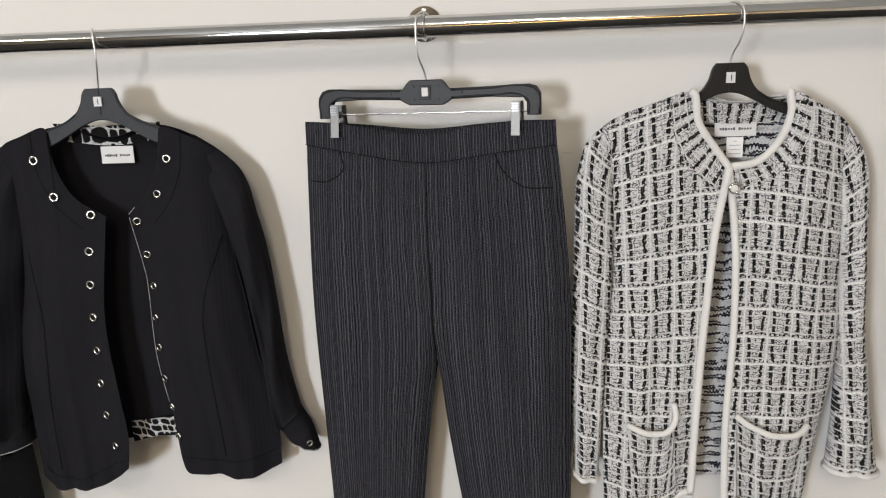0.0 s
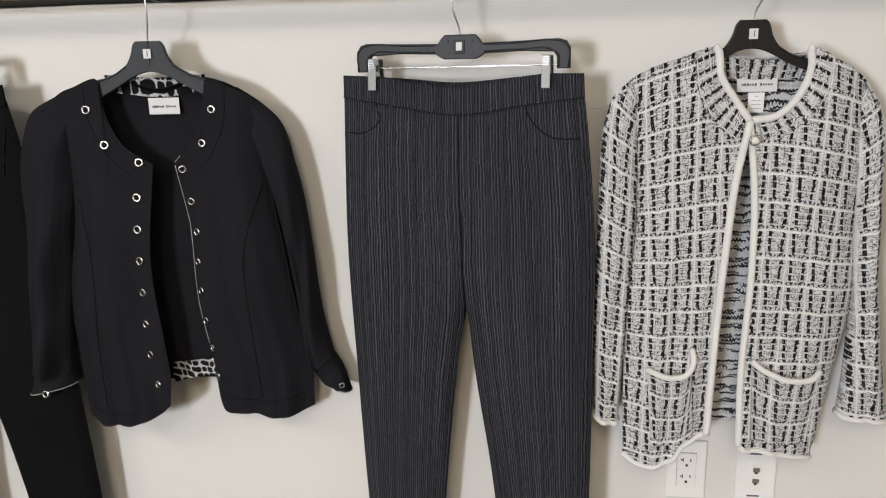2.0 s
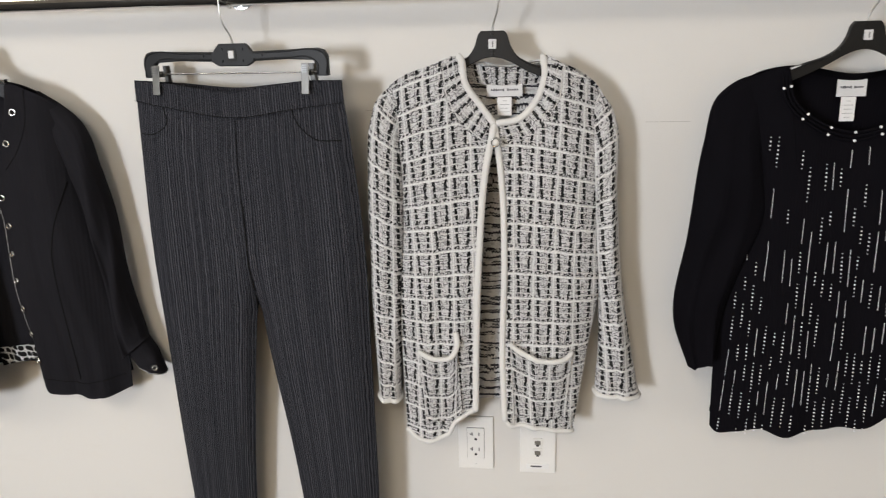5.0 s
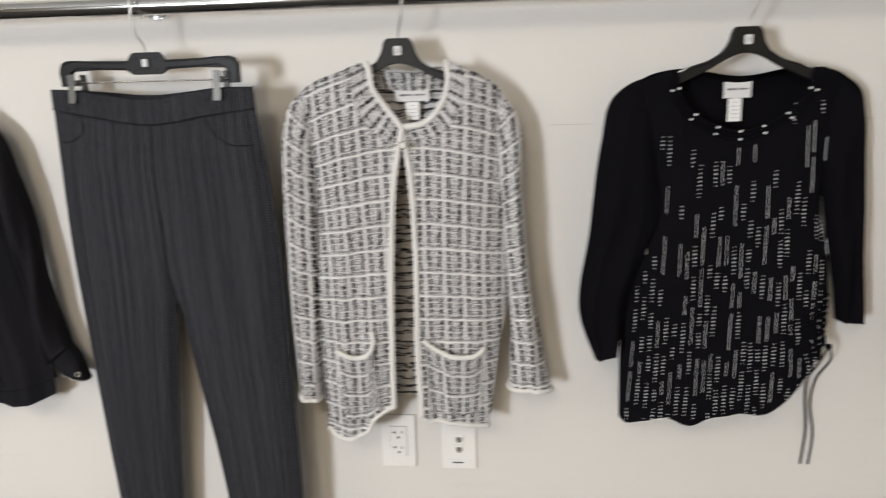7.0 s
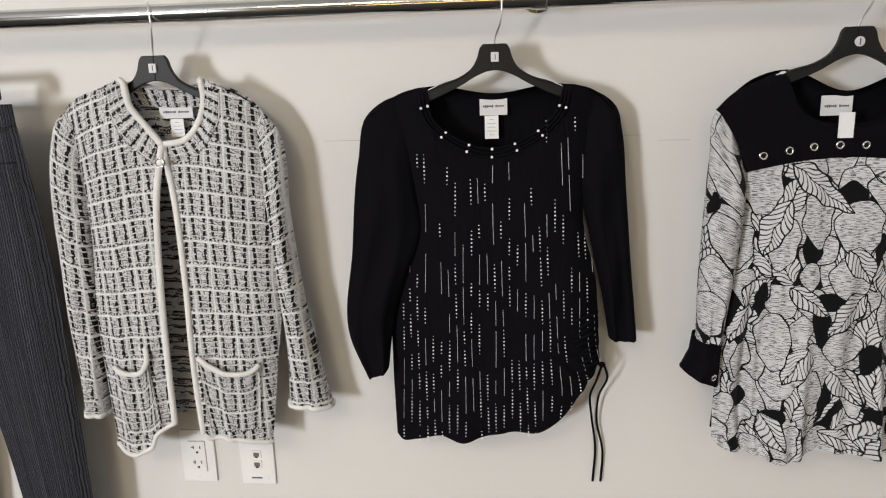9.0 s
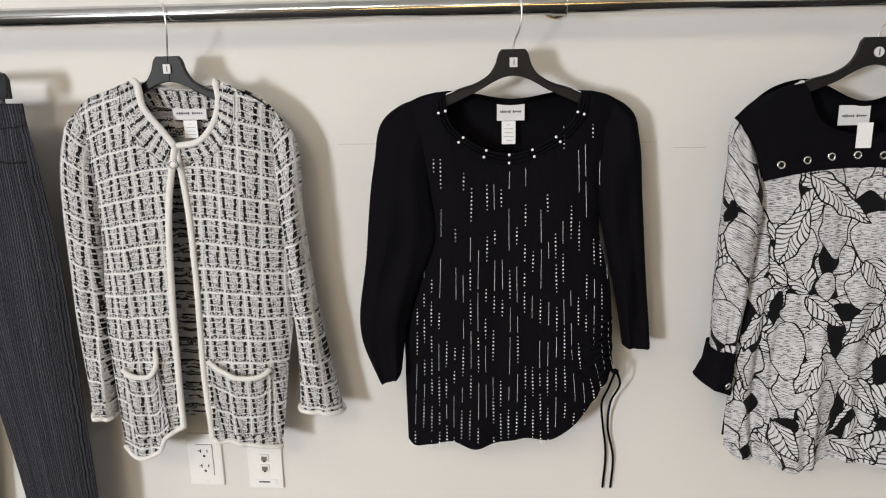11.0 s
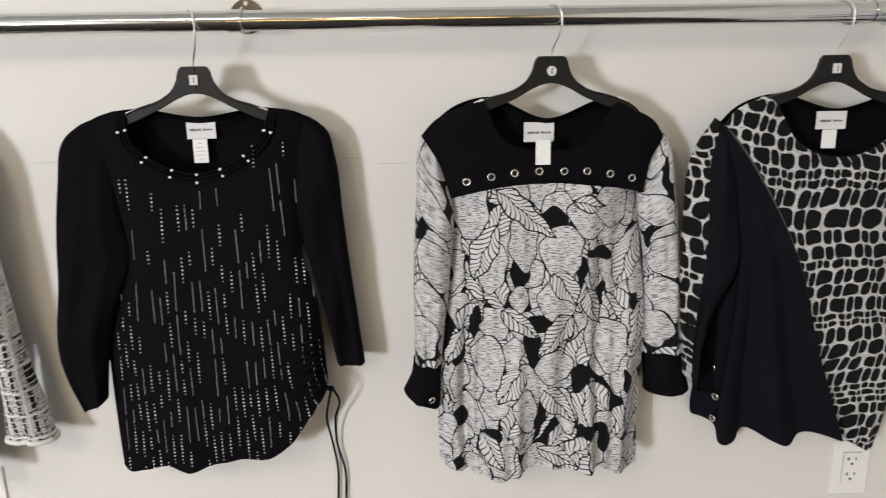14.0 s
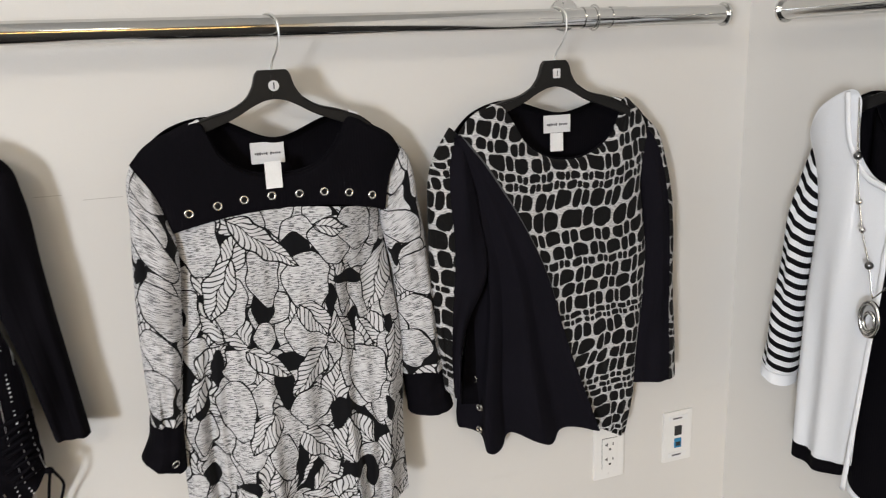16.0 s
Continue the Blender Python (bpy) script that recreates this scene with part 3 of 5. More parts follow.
# ---------------------------------------------------------------- hangers
def hook(t, z0, bend=1.0):
    """A wire hook from the hanger's neck over the rod."""
    pts = [(0, 0.001, z0 - 0.03), (0, 0.0, z0 + 0.002), (0.002 * bend, -0.003, z0 + 0.012), (0.0085 * bend, -0.014, z0 + 0.030), (0.0115 * bend, -0.0205, ROD_Z - 0.008),
           (0.010 * bend, -0.0195, ROD_Z + 0.006), (0.006 * bend, -0.011, ROD_Z + 0.0148), (0.001, 0.001, ROD_Z + ROD_R + 0.0016), (-0.005 * bend, 0.012, ROD_Z + 0.0135), (-0.008 * bend, 0.0185, ROD_Z + 0.002)]
    part("hook", cord(pts, 0.00155, 60, 8), M_WIRE, t, "bright steel wire hook")


def coat_hanger(m, top, mat, label, marker="square", reach=0.142, wide=0.0225, full=0.0):
    """A moulded plastic hanger: a square neck, an arch below it and sloping arms."""
    t = thing("coat_hanger", m, label, "hanger", "garment hangers", base=(0, 0, ROD_Z))
    d = top
    up = [(wide - 0.004, d), (wide, d - 0.004), (wide + 0.006, d - 0.022), (wide + 0.016, d - 0.038), (wide + 0.036, d - 0.051), (0.095, d - 0.061), (0.125, d - 0.072), (reach, d - 0.084)]
    low = [(reach, d - 0.100), (0.125, d - 0.091 - full * 0.6), (0.092, d - 0.079 - full), (0.055, d - 0.064 - full), (0.030, d - 0.050 - full), (0.012, d - 0.043 - full), (0.0, d - 0.0415 - full)]
    def drawn_in(pts):
        return [(a if a < 0.06 else 0.06 + (a - 0.06) * (reach - 0.06) / 0.082, b) for a, b in pts]

    up, low = drawn_in(up[:-1] + [(0.142, d - 0.084)]), drawn_in([(0.142, d - 0.100)] + low[1:])
    right = [tuple(p) for p in curve(up, 26)] + [tuple(p) for p in curve(low, 22)]
    outline = right + [(-x, z) for x, z in right[::-1][1:]]
    part("body", prism(outline, -0.0052, 0.0052, 0.0014), mat, t)
    for s in (-1, 1):
        rim = [(s * x, -0.0056, z - 0.0022) for x, z in curve(up[3:], 20)]
        part("rib", cord(rim, 0.0013, None, 6), mat, t)
        nx, nz = reach - 0.026, d - 0.0665
        if reach > 0.121:
            part("notch_pad", box(s * nx, -0.0004, nz - 0.001, 0.015, 0.0112, 0.0032, 0.0008, Matrix.Translation((s * nx, 0, nz)) @ pose(0, 0, 0, 0, s * 20, 0) @ Matrix.Translation((-s * nx, 0, -nz))), M_LABEL if marker != "plain" else mat, t, "clear plastic strap notch")
    part("neck_rib", box(0, -0.0056, d - 0.021, 0.0042, 0.0022, 0.040, 0.0006), mat, t)
    if marker == "square":
        k = part("size_marker", box(0, -0.0078, d - 0.0205, 0.0125, 0.0030, 0.0150, 0.0006), M_LABEL, t, "small pale size marker")
        part("marker_bar", box(0.0006, -0.0096, d - 0.0205, 0.0014, 0.0006, 0.0085), M_INK, k)
    elif marker == "round":
        k = part("size_marker", disc(pose(0, -0.0072, d - 0.0225, 90), 0.0076, 0.0030, 24, 0.0005), M_LABEL, t, "round pale size marker")
        part("marker_bar", box(0.0, -0.0091, d - 0.0225, 0.0018, 0.0006, 0.010), M_INK, k)
    hook(t, d)
    return t


def trouser_hanger(m, label):
    """A moulded bar hanger with drop ends, a wire rail and two metal clips."""
    t = thing("trouser_hanger", m, label, "hanger", "garment hangers", base=(0, 0, ROD_Z))
    up = [(0.0, 1.3145), (0.024, 1.3145), (0.030, 1.3095), (0.036, 1.3010), (0.10, 1.3025), (0.156, 1.3045), (0.167, 1.3010), (0.1735, 1.291), (0.1735, 1.2595)]
    low = [(0.1525, 1.2595), (0.1525, 1.278), (0.1475, 1.2850), (0.10, 1.2870), (0.040, 1.2850), (0.032, 1.2800), (0.026, 1.2770), (0.0, 1.2770)]
    right = up + low
    outline = right + [(-x, z) for x, z in right[::-1][1:-1]]
    part("body", prism(outline, -0.0045, 0.0045, 0.0016), M_GLOSSHANGER, t)
    for s in (-1, 1):
        for a in ([(0.040, 1.2985), (0.10, 1.2998), (0.150, 1.3020), (0.163, 1.2985), (0.1705, 1.290), (0.1705, 1.262)], [(0.040, 1.2880), (0.10, 1.2897), (0.145, 1.2880), (0.1555, 1.280), (0.1555, 1.262)]):
            part("rib", cord([(s * x, -0.0050, z) for x, z in curve(a, 26)], 0.0012, None, 6), M_GLOSSHANGER, t)
        part("stud", disc(pose(s * 0.055, -0.005, 1.2945, 90), 0.0022, 0.003, 12, 0.0004), M_GLOSSHANGER, t)
        part("stud", disc(pose(s * 0.0195, -0.005, 1.3050, 90), 0.0026, 0.003, 12, 0.0004), M_GLOSSHANGER, t)
        part("stud", disc(pose(s * 0.0195, -0.005, 1.2860, 90), 0.0026, 0.003, 12, 0.0004), M_GLOSSHANGER, t)
    part("rail", disc(pose(0, 0, 1.2655, 0, 90, 0), 0.0013, 0.33, 12), M_STEEL, t, "thin steel rail")
    part("size_marker", box(0, -0.0066, 1.2965, 0.010, 0.0040, 0.013, 0.001), M_LABEL, t, "clear size marker")
    part("marker_seat", box(0, -0.0048, 1.2960, 0.017, 0.0020, 0.021, 0.0008), M_HANGER, t)
    for x, mat in ((-0.1425, M_CLIP), (0.1385, M_CLIP)):
        c = part("clip", box(x, -0.0195, 1.2560, 0.0135, 0.0022, 0.0500, 0.0008, pose(x, -0.0195, 1.2560) @ pose(0, 0, 0, -7) @ pose(-x, 0.0195, -1.2560)), mat, t, "ribbed metal trouser clip")
        part("jaw", box(x, 0.0170, 1.2560, 0.0135, 0.0022, 0.0480, 0.0008, pose(x, 0.0170, 1.2560) @ pose(0, 0, 0, 7) @ pose(-x, -0.0170, -1.2560)), mat, c)
        part("spring", disc(pose(x, 0, 1.2655, 0, 90, 0), 0.0052, 0.009, 16), mat, c)
        for i in range(4):
            part("groove", box(x, -0.0226, 1.2665 + i * 0.0036, 0.0098, 0.0016, 0.0013), M_DARKSTEEL, c)
        for i in range(3):
            part("ridge", box(x - 0.0036 + i * 0.0036, -0.0196 + 0.0010, 1.2430, 0.0013, 0.0036, 0.018), mat, c)
    hook(t, 1.3145, -0.6)
    return t


# ---------------------------------------------------------------- drawn prints
def leaf_fields(p, seed, gaps=(), motifs=()):
    """Overlapping petals and veined leaves in outline, laid one over another: the distance
    from the ink's edge (below zero in ink) and where the plain petals lie."""
    r = random.Random(seed)
    U, V = p.uv[..., 0], p.uv[..., 1]
    U = U + 0.0022 * np.sin(V * 71 + seed) + 0.0020 * np.sin(U * 113 + V * 137)
    V = V + 0.0022 * np.sin(U * 83 + seed * 2) + 0.0020 * np.sin(V * 97 - U * 141)
    ink, petal = np.full(U.shape, -0.004), np.zeros(U.shape)

    def lay(cx, cz, turn, a, b, kind):
        near = (np.abs(U - cx) < 1.6 * max(a, b)) & (np.abs(V - cz) < 1.6 * max(a, b))
        if not near.any():
            return
        c, n = math.cos(math.radians(turn)), math.sin(math.radians(turn))
        x, y = (U[near] - cx) * c + (V[near] - cz) * n, (V[near] - cz) * c - (U[near] - cx) * n
        was = ink[near]
        if kind == "leaf":
            t = np.clip(y / b, -1, 1)
            d = np.maximum((np.abs(x) - 1.15 * a * (1 - t * t) * (1.1 - 0.35 * t)) * 0.85, np.abs(y) - b)
            q = (y - 1.7 * np.abs(x) + 0.5 * x * x / a) / 0.0092
            veins = np.minimum(np.abs(q - np.round(q)) * 0.0047 - 0.00062, np.abs(x) - 0.0009)
        else:
            aa = a * (1 + 0.22 * np.clip(y / b, -1.3, 1.3))
            k = np.sqrt((x / aa) ** 2 + (y / b) ** 2) + 1e-6
            d = np.clip(k * (k - 1) / (np.sqrt((x / aa**2) ** 2 + (y / b**2) ** 2) + 1e-6), -0.02, 0.02)
            veins = 0.02
        if kind == "gap":
            ink[near] = np.minimum(was, np.maximum(d, -0.004))
            return
        ink[near] = np.where(d < 0, np.minimum(-d - 0.0010, veins), np.minimum(was, np.abs(d) - 0.0010))
        petal[near] = np.where(d < 0, 1.0 if kind == "petal" else 0.0, petal[near])

    lo, hi = (U.min(), V.min()), (U.max(), V.max())
    spots = [(gx, gz) for gx in np.arange(lo[0], hi[0] + 0.05, 0.035) for gz in np.arange(lo[1], hi[1] + 0.05, 0.043)]
    r.shuffle(spots)
    for i, (gx, gz) in enumerate(spots):
        gx, gz = gx + r.uniform(-0.014, 0.014), gz + r.uniform(-0.018, 0.018)
        if i % 3 == 0:
            lay(gx, gz, r.uniform(-50, 50), r.uniform(0.013, 0.019), r.uniform(0.036, 0.052), "leaf")
        else:
            lay(gx, gz, r.uniform(-35, 35), r.uniform(0.018, 0.028), r.uniform(0.028, 0.044), "petal")
        if not gaps and i % 8 == 2:
            lay(gx + 0.02, gz + 0.02, r.uniform(-60, 60), r.uniform(0.006, 0.010), r.uniform(0.013, 0.024), "gap")
    for gx, gz, a, b in gaps:
        lay(gx, gz, r.uniform(-18, 18), a, b, "gap")
    for cx, cz, turn, a, b, leaf in motifs:
        lay(cx, cz, turn, a, b, "leaf" if leaf else "petal")
    return {"ink": ink, "petal": petal}


def scale_field(p, seed=4):
    """Rows of rounded reptile scales, broad rows and narrow ones, on a wavering course."""
    r = np.random.RandomState(seed)
    U, V = p.uv[..., 0], p.uv[..., 1]
    vv = V + 0.010 * np.sin(U * 15 + 1.0) + 0.005 * np.sin(U * 37 + V * 9) + 0.0016 * np.sin(U * 171 + V * 60)
    uu = U + 0.004 * np.sin(V * 43) + 0.004 * np.sin(V * 19 + U * 11)
    edges, wide, grand = [0.40], [], False
    while edges[-1] < 1.45:
        grand = not grand
        for h in (r.uniform(0.022, 0.034, r.randint(2, 5)) if grand else r.uniform(0.012, 0.017, r.randint(1, 4))):
            edges.append(edges[-1] + h)
            wide.append(r.uniform(0.018, 0.023) if h > 0.02 else r.uniform(0.012, 0.016))
    edges, wide = np.array(edges), np.array(wide)
    big = int(np.searchsorted(edges, 1.058)) - 1
    edges[big + 1:] += 0.036 - (edges[big + 1] - edges[big])
    wide[big] = 0.031
    row = np.clip(np.searchsorted(edges, vv) - 1, 0, len(wide) - 1)
    h, w = (edges[1:] - edges[:-1])[row], wide[row]
    q = uu / w + r.uniform(0, 1, len(wide))[row]
    q = q + 0.24 * np.sin(q * 2.3 + row * 5.0)
    cell = np.floor(q)
    dice = np.modf(np.abs(np.sin(cell * 78.233 + row * 37.719) * 437.58))[0]
    x, y = (q - cell - 0.5) * w, vv - edges[row] - h / 2
    rim = np.where(h > 0.02, 0.0013, 0.0011)
    hx, hy = w / 2 - rim, h / 2 - rim * (0.6 + 0.8 * dice)
    y = y + (dice - 0.5) * 0.10 * h
    k = ((np.abs(x) / hx) ** 3.2 + (np.abs(y) / hy) ** 3.2) ** (1 / 3.2)
    return {"scale": (k - 1) * np.minimum(hx, hy)}


# ---------------------------------------------------------------- garments: shared
def front_depth(seed, y0=-0.015, side=0.030, both=1, amp=0.006, n=6, hem=0.0, power=1.2):
    """Depth of a front: bowed to the viewer, turned back at the side seams and over the shoulders.
    both: 1 both sides turn back, 0 only the left one, 2 only the right one, 3 neither."""

    def depth(U, V, X, Z):
        U = across(X)
        edge = {1: np.abs(2 * U - 1) ** 5, 0: (1 - U) ** 6, 2: U**6, 3: 0 * U}[both]
        y = y0 + (side - y0) * edge - 0.008 * np.sin(np.pi * np.clip(V, 0, 1)) * (1 - edge)
        y += 0.003 * np.exp(-V * 120.0) + hem * V**1.5
        return np.minimum(y + drape(U, V, seed, n, amp, power), 0.072)

    return depth


def back_depth(seed, y0=0.042, hem=0.0):
    def depth(U, V, X, Z):
        y = y0 - 0.012 * np.abs(2 * U - 1) ** 4 - 0.026 * np.exp(-V * 30.0) + hem * V
        return np.minimum(y + drape(U, V, seed, 4, 0.003), 0.076)

    return depth


def garment(name, x, label, category, m=None):
    return thing(name, m or pose(x, 0, 0), label, category, "garments on the rods", base=(0, 0, 0.62))


def stitch(parent, panel, pts, r=0.0008, mat=None, lift=0.0008, name="seam", n=40):
    line = []
    for x, z in curve(pts, n):
        p, k = panel.at(x, z)
        line.append((x, p.y - lift, z))
    line = np.array(line)
    line[1:-1, 1] = (line[:-2, 1] + line[1:-1, 1] + line[2:, 1]) / 3
    return part(name, cord(line, r, None, 6), mat or M_HOLE, parent)


# ---------------------------------------------------------------- trousers
def trousers(x, cloth, label, turn=0.0, lean=0.0, half=0.197, hem_z=0.27, pockets=True, seed=5):
    t = thing("trousers", pose(x, 0, 0, 0, 0, turn), label, "trousers", "garments on the rods", base=(0, 0, hem_z))

    def sh(z):
        return lean * (1.26 - z)

    def mv(pts):
        return [(a + sh(b), b) for a, b in pts]

    # waistband, front lower than back
    front_top = [(-half + 0.003, 1.2595), (-half * 0.72, 1.2570), (0, 1.2400), (half * 0.72, 1.2560), (half + 0.002, 1.2560)]
    front_low = [(-half + 0.002, 1.2235), (-half * 0.6, 1.2110), (0.004, 1.1945), (half * 0.6, 1.2090), (half + 0.004, 1.2185)]
    band = Panel(front_top, front_low, [front_top[0], front_low[0]], [front_top[-1], front_low[-1]],
                 lambda U, V, X, Z: -0.0135 + 0.0125 * np.abs(2 * U - 1) ** 8 + drape(U, V, seed, 7, 0.0015, 0.3), 60, 10, "uv")
    part("waistband", band.mesh("waistband", 0.003), cloth, t)
    back_top = [(-half + 0.003, 1.2595), (-half * 0.5, 1.2530), (0, 1.2450), (half * 0.5, 1.2520), (half + 0.002, 1.2560)]
    back = Panel(back_top, front_low, [back_top[0], front_low[0]], [back_top[-1], front_low[-1]],
                 lambda U, V, X, Z: 0.010 - 0.010 * np.abs(2 * U - 1) ** 8, 40, 8, "uv")
    part("waistband_back", back.mesh("waistband_back", 0.003), cloth, t)
    # legs: outer and inner edges; the inner ones meet at the centre seam above the crotch
    crotch = 0.885
    for s in (-1, 1):
        hip = 0.011 if s > 0 else 0.0
        outer = mv([(s * (half - 0.001) + hip * 0.4, 1.229), (s * (half + 0.003) + hip * 0.7, 1.16), (s * (half + 0.012) + hip, 0.96), (s * (half + 0.010) + hip, 0.75), (s * (half + 0.006) + hip, 0.50), (s * (half - 0.002) + hip, hem_z)])
        inner = mv([(0.004, 1.197), (0.004, 1.06), (0.004, crotch), (s * 0.012, 0.78), (s * 0.040, 0.56), (s * 0.066, hem_z)])
        nu, nv = 44, 90
        O, I = curve(outer, nv + 1), curve(inner, nv + 1)
        U, V = np.meshgrid(np.linspace(0, 1, nu + 1), np.linspace(0, 1, nv + 1))
        # ring: front from left to right, then back from right to left
        k = 0.5 - 0.5 * np.cos(np.pi * np.where(U < 0.5, U * 2, 2 - U * 2))
        L, R = (O, I) if s < 0 else (I, O)
        p = Panel()
        p.U, p.V = U, V
        p.X = L[:, :1] + (R - L)[:, :1] * k
        p.Z = L[:, 1:] + (R - L)[:, 1:] * k
        # the band seam dips towards the middle
        open_in = np.clip((crotch + 0.05 - p.Z) / 0.10, 0.06, 1.0)
        w_out, w_in = np.abs(2 * k - 1) ** 4, np.abs(2 * k - 1) ** 4 * open_in
        leftish = k < 0.5
        round_off = np.where(leftish == (s < 0), w_out, w_in)
        d = 0.020 + 0.010 * np.clip(V * 3, 0, 1) - 0.006 * V
        f = np.where(U < 0.5, -1.0, 1.0)
        mid = 0.003 + 0.022 * V
        p.Y = mid + f * d * (1 - round_off) * np.clip(0.55 + V * 6, 0, 1)
        p.Y += drape(k, V, seed + s, 5, 0.004, 0.5, 0.3) * (1 - w_out) * (U < 0.5)
        crease = np.exp(-(((k - 0.5) / 0.05) ** 2)) * np.clip((V - 0.2) * 2, 0, 1) * 0.004
        p.Y += f * crease
        p.Y = np.minimum(p.Y, 0.076)
        p.uv = np.stack([k * 0.20 + (0.0 if s < 0 else 0.23), p.Z], -1)
        part("leg", p.mesh("leg", 0.002, wrap=True), cloth, t)
        if pockets:
            pts = [(-0.1905, 1.166), (-0.157, 1.167), (-0.130, 1.186), (-0.136, 1.214)] if s < 0 else [(0.109, 1.2120), (0.122, 1.184), (0.150, 1.161), (0.196, 1.157)]
            stitch(t, p, mv(pts), 0.0010, M_HOLE, 0.0006, "pocket_edge")
        else:
            stitch(t, p, mv([(s * (half - 0.005), 1.18), (s * (half - 0.02), 1.10)]), 0.0014, M_HOLE, 0.001, "pocket_edge")
        if s < 0:
            stitch(t, p, mv([(0.003, 1.19), (0.003, 1.05), (0.003, 0.90)]), 0.0006, M_HOLE, 0.0002, "fly_seam")
            # near-black cord standing in for the shade in the centre fold
            stitch(t, p, mv([(0.004, 1.04), (0.004, 0.96), (0.004, 0.88)]), 0.0016, M_HOLE, 0.0004, "crotch_fold_shade")
    stitch(t, band, [(a, b + 0.001) for a, b in front_low], 0.0006, M_HOLE, 0.0002, "waist_seam", 60)
    return t


trouser_hanger(pose(0.0, 0, 0.004, 0, 0, -8), "glossy charcoal plastic clip hanger on a chrome rod")
trousers(-0.006, M_PIN, "charcoal crinkled pinstripe pull-on trousers hung by two clips", turn=-8, lean=0.010)
trouser_hanger(pose(-1.0, 0, 0, 0, 0, 0), "glossy charcoal plastic clip hanger on a chrome rod")
trousers(-1.0, M_TROUSER, "plain black trousers hung by two clips beside the jacket", lean=0.065, half=0.198, pockets=False, seed=9)


# ---------------------------------------------------------------- black jacket with eyelets
def eyelet_jacket(x):
    turned = pose(x + 0.002, 0, 0, 0, 0, 5)
    t = garment("jacket", x, "open black knit jacket with nickel eyelets and printed facings", "jacket", turned @ Matrix.Diagonal((0.978, 1, 1, 1)))
    coat_hanger(turned, 1.322, M_GREYHANGER, "smoky grey plastic coat hanger with wire hook", "square", 0.120, 0.024, 0.008)
    open_l = [(-0.010, 1.118), (-0.029, 0.950), (-0.020, 0.800), (-0.017, 0.727), (-0.025, 0.673)]
    left = Panel([(-0.192, 1.2250), (-0.172, 1.238), (-0.140, 1.249), (-0.092, 1.260), (-0.090, 1.242), (-0.086, 1.207), (-0.059, 1.152), (-0.010, 1.118)],
                 [(-0.199, 0.646), (-0.185, 0.633), (-0.127, 0.630), (-0.060, 0.646), (-0.025, 0.673)],
                 [(-0.192, 1.2250), (-0.178, 1.150), (-0.180, 1.020), (-0.207, 0.893), (-0.203, 0.767), (-0.199, 0.646)], open_l,
                 front_depth(11, -0.013, 0.012, 0, 0.010, 5), 70, 90)
    part("front_panel", left.mesh("front_panel", 0.0025), M_BLACK, t)
    right = Panel([(0.030, 1.121), (0.059, 1.155), (0.084, 1.205), (0.091, 1.240), (0.094, 1.257), (0.135, 1.246), (0.165, 1.229), (0.184, 1.211)],
                  [(0.064, 0.683), (0.075, 0.662), (0.131, 0.651), (0.212, 0.652), (0.243, 0.663)],
                  [(0.030, 1.121), (0.040, 1.024), (0.045, 0.864), (0.058, 0.775), (0.064, 0.683)],
                  [(0.184, 1.211), (0.186, 1.100), (0.205, 0.963), (0.216, 0.878), (0.244, 0.735), (0.243, 0.663)],
                  lambda U, V, X, Z: front_depth(12, -0.011, 0.012, 2, 0.010, 5)(U, V, X, Z) + 0.018 * (1 - U) ** 3 * np.clip(V * 4, 0, 1), 70, 90)
    part("front_panel", right.mesh("front_panel", 0.0025), M_BLACK, t)
    back = Panel([(-0.205, 1.210), (-0.140, 1.246), (-0.085, 1.262), (0.0, 1.243), (0.088, 1.260), (0.140, 1.242), (0.190, 1.200)],
                 [(-0.199, 0.665), (-0.05, 0.704), (0.06, 0.706), (0.240, 0.690)],
                 [(-0.205, 1.210), (-0.180, 1.020), (-0.207, 0.893), (-0.199, 0.665)], [(0.190, 1.200), (0.205, 0.963), (0.216, 0.878), (0.240, 0.690)], back_depth(13, 0.040), 50, 50)
    part("back_panel", back.mesh("back_panel", 0.0025), M_BLACK, t)
    # printed facings at the neck and the hem inside
    neck = Panel([(-0.090, 1.268), (0.0, 1.262), (0.090, 1.266)], [(-0.076, 1.238), (0.0, 1.230), (0.076, 1.238)], [(-0.090, 1.268), (-0.076, 1.238)], [(0.090, 1.266), (0.076, 1.238)],
                 lambda U, V, X, Z: 0.011 + 0.014 * V, 110, 26)
    part("neck_facing", neck.mesh("neck_facing", **scale_field(neck)), M_CROC, t, "black and white crocodile printed facing")
    low = Panel([(-0.03, 0.742), (0.03, 0.748), (0.072, 0.752)], [(-0.03, 0.703), (0.03, 0.716), (0.072, 0.718)], [(-0.03, 0.742), (-0.03, 0.703)], [(0.072, 0.752), (0.072, 0.718)],
                lambda U, V, X, Z: 0.026 + 0.0 * V, 70, 28)
    part("hem_facing", low.mesh("hem_facing", **scale_field(low)), M_CROC, t, "black and white crocodile printed facing")
    part("edge_piping", cord(right.edge("L", 0.02, 0.76) + np.array([-0.0004, 0.0, 0]), 0.0007, None, 6), M_PIPING, t, "printed edge piping")
    part("edge_piping", cord(right.edge("T", 0.0, 0.06) + np.array([-0.0008, 0.0002, 0]), 0.0007, None, 6), M_PIPING, t, "printed edge piping")
    label_tag(t, -0.022, 0.033, 1.2005, 1.2285, 0.0265, 1)
    # stitched bands
    stitch(t, left, [(-0.118, 1.255), (-0.116, 1.200), (-0.090, 1.140), (-0.050, 1.100)], 0.0007, M_HOLE, 0.0004)
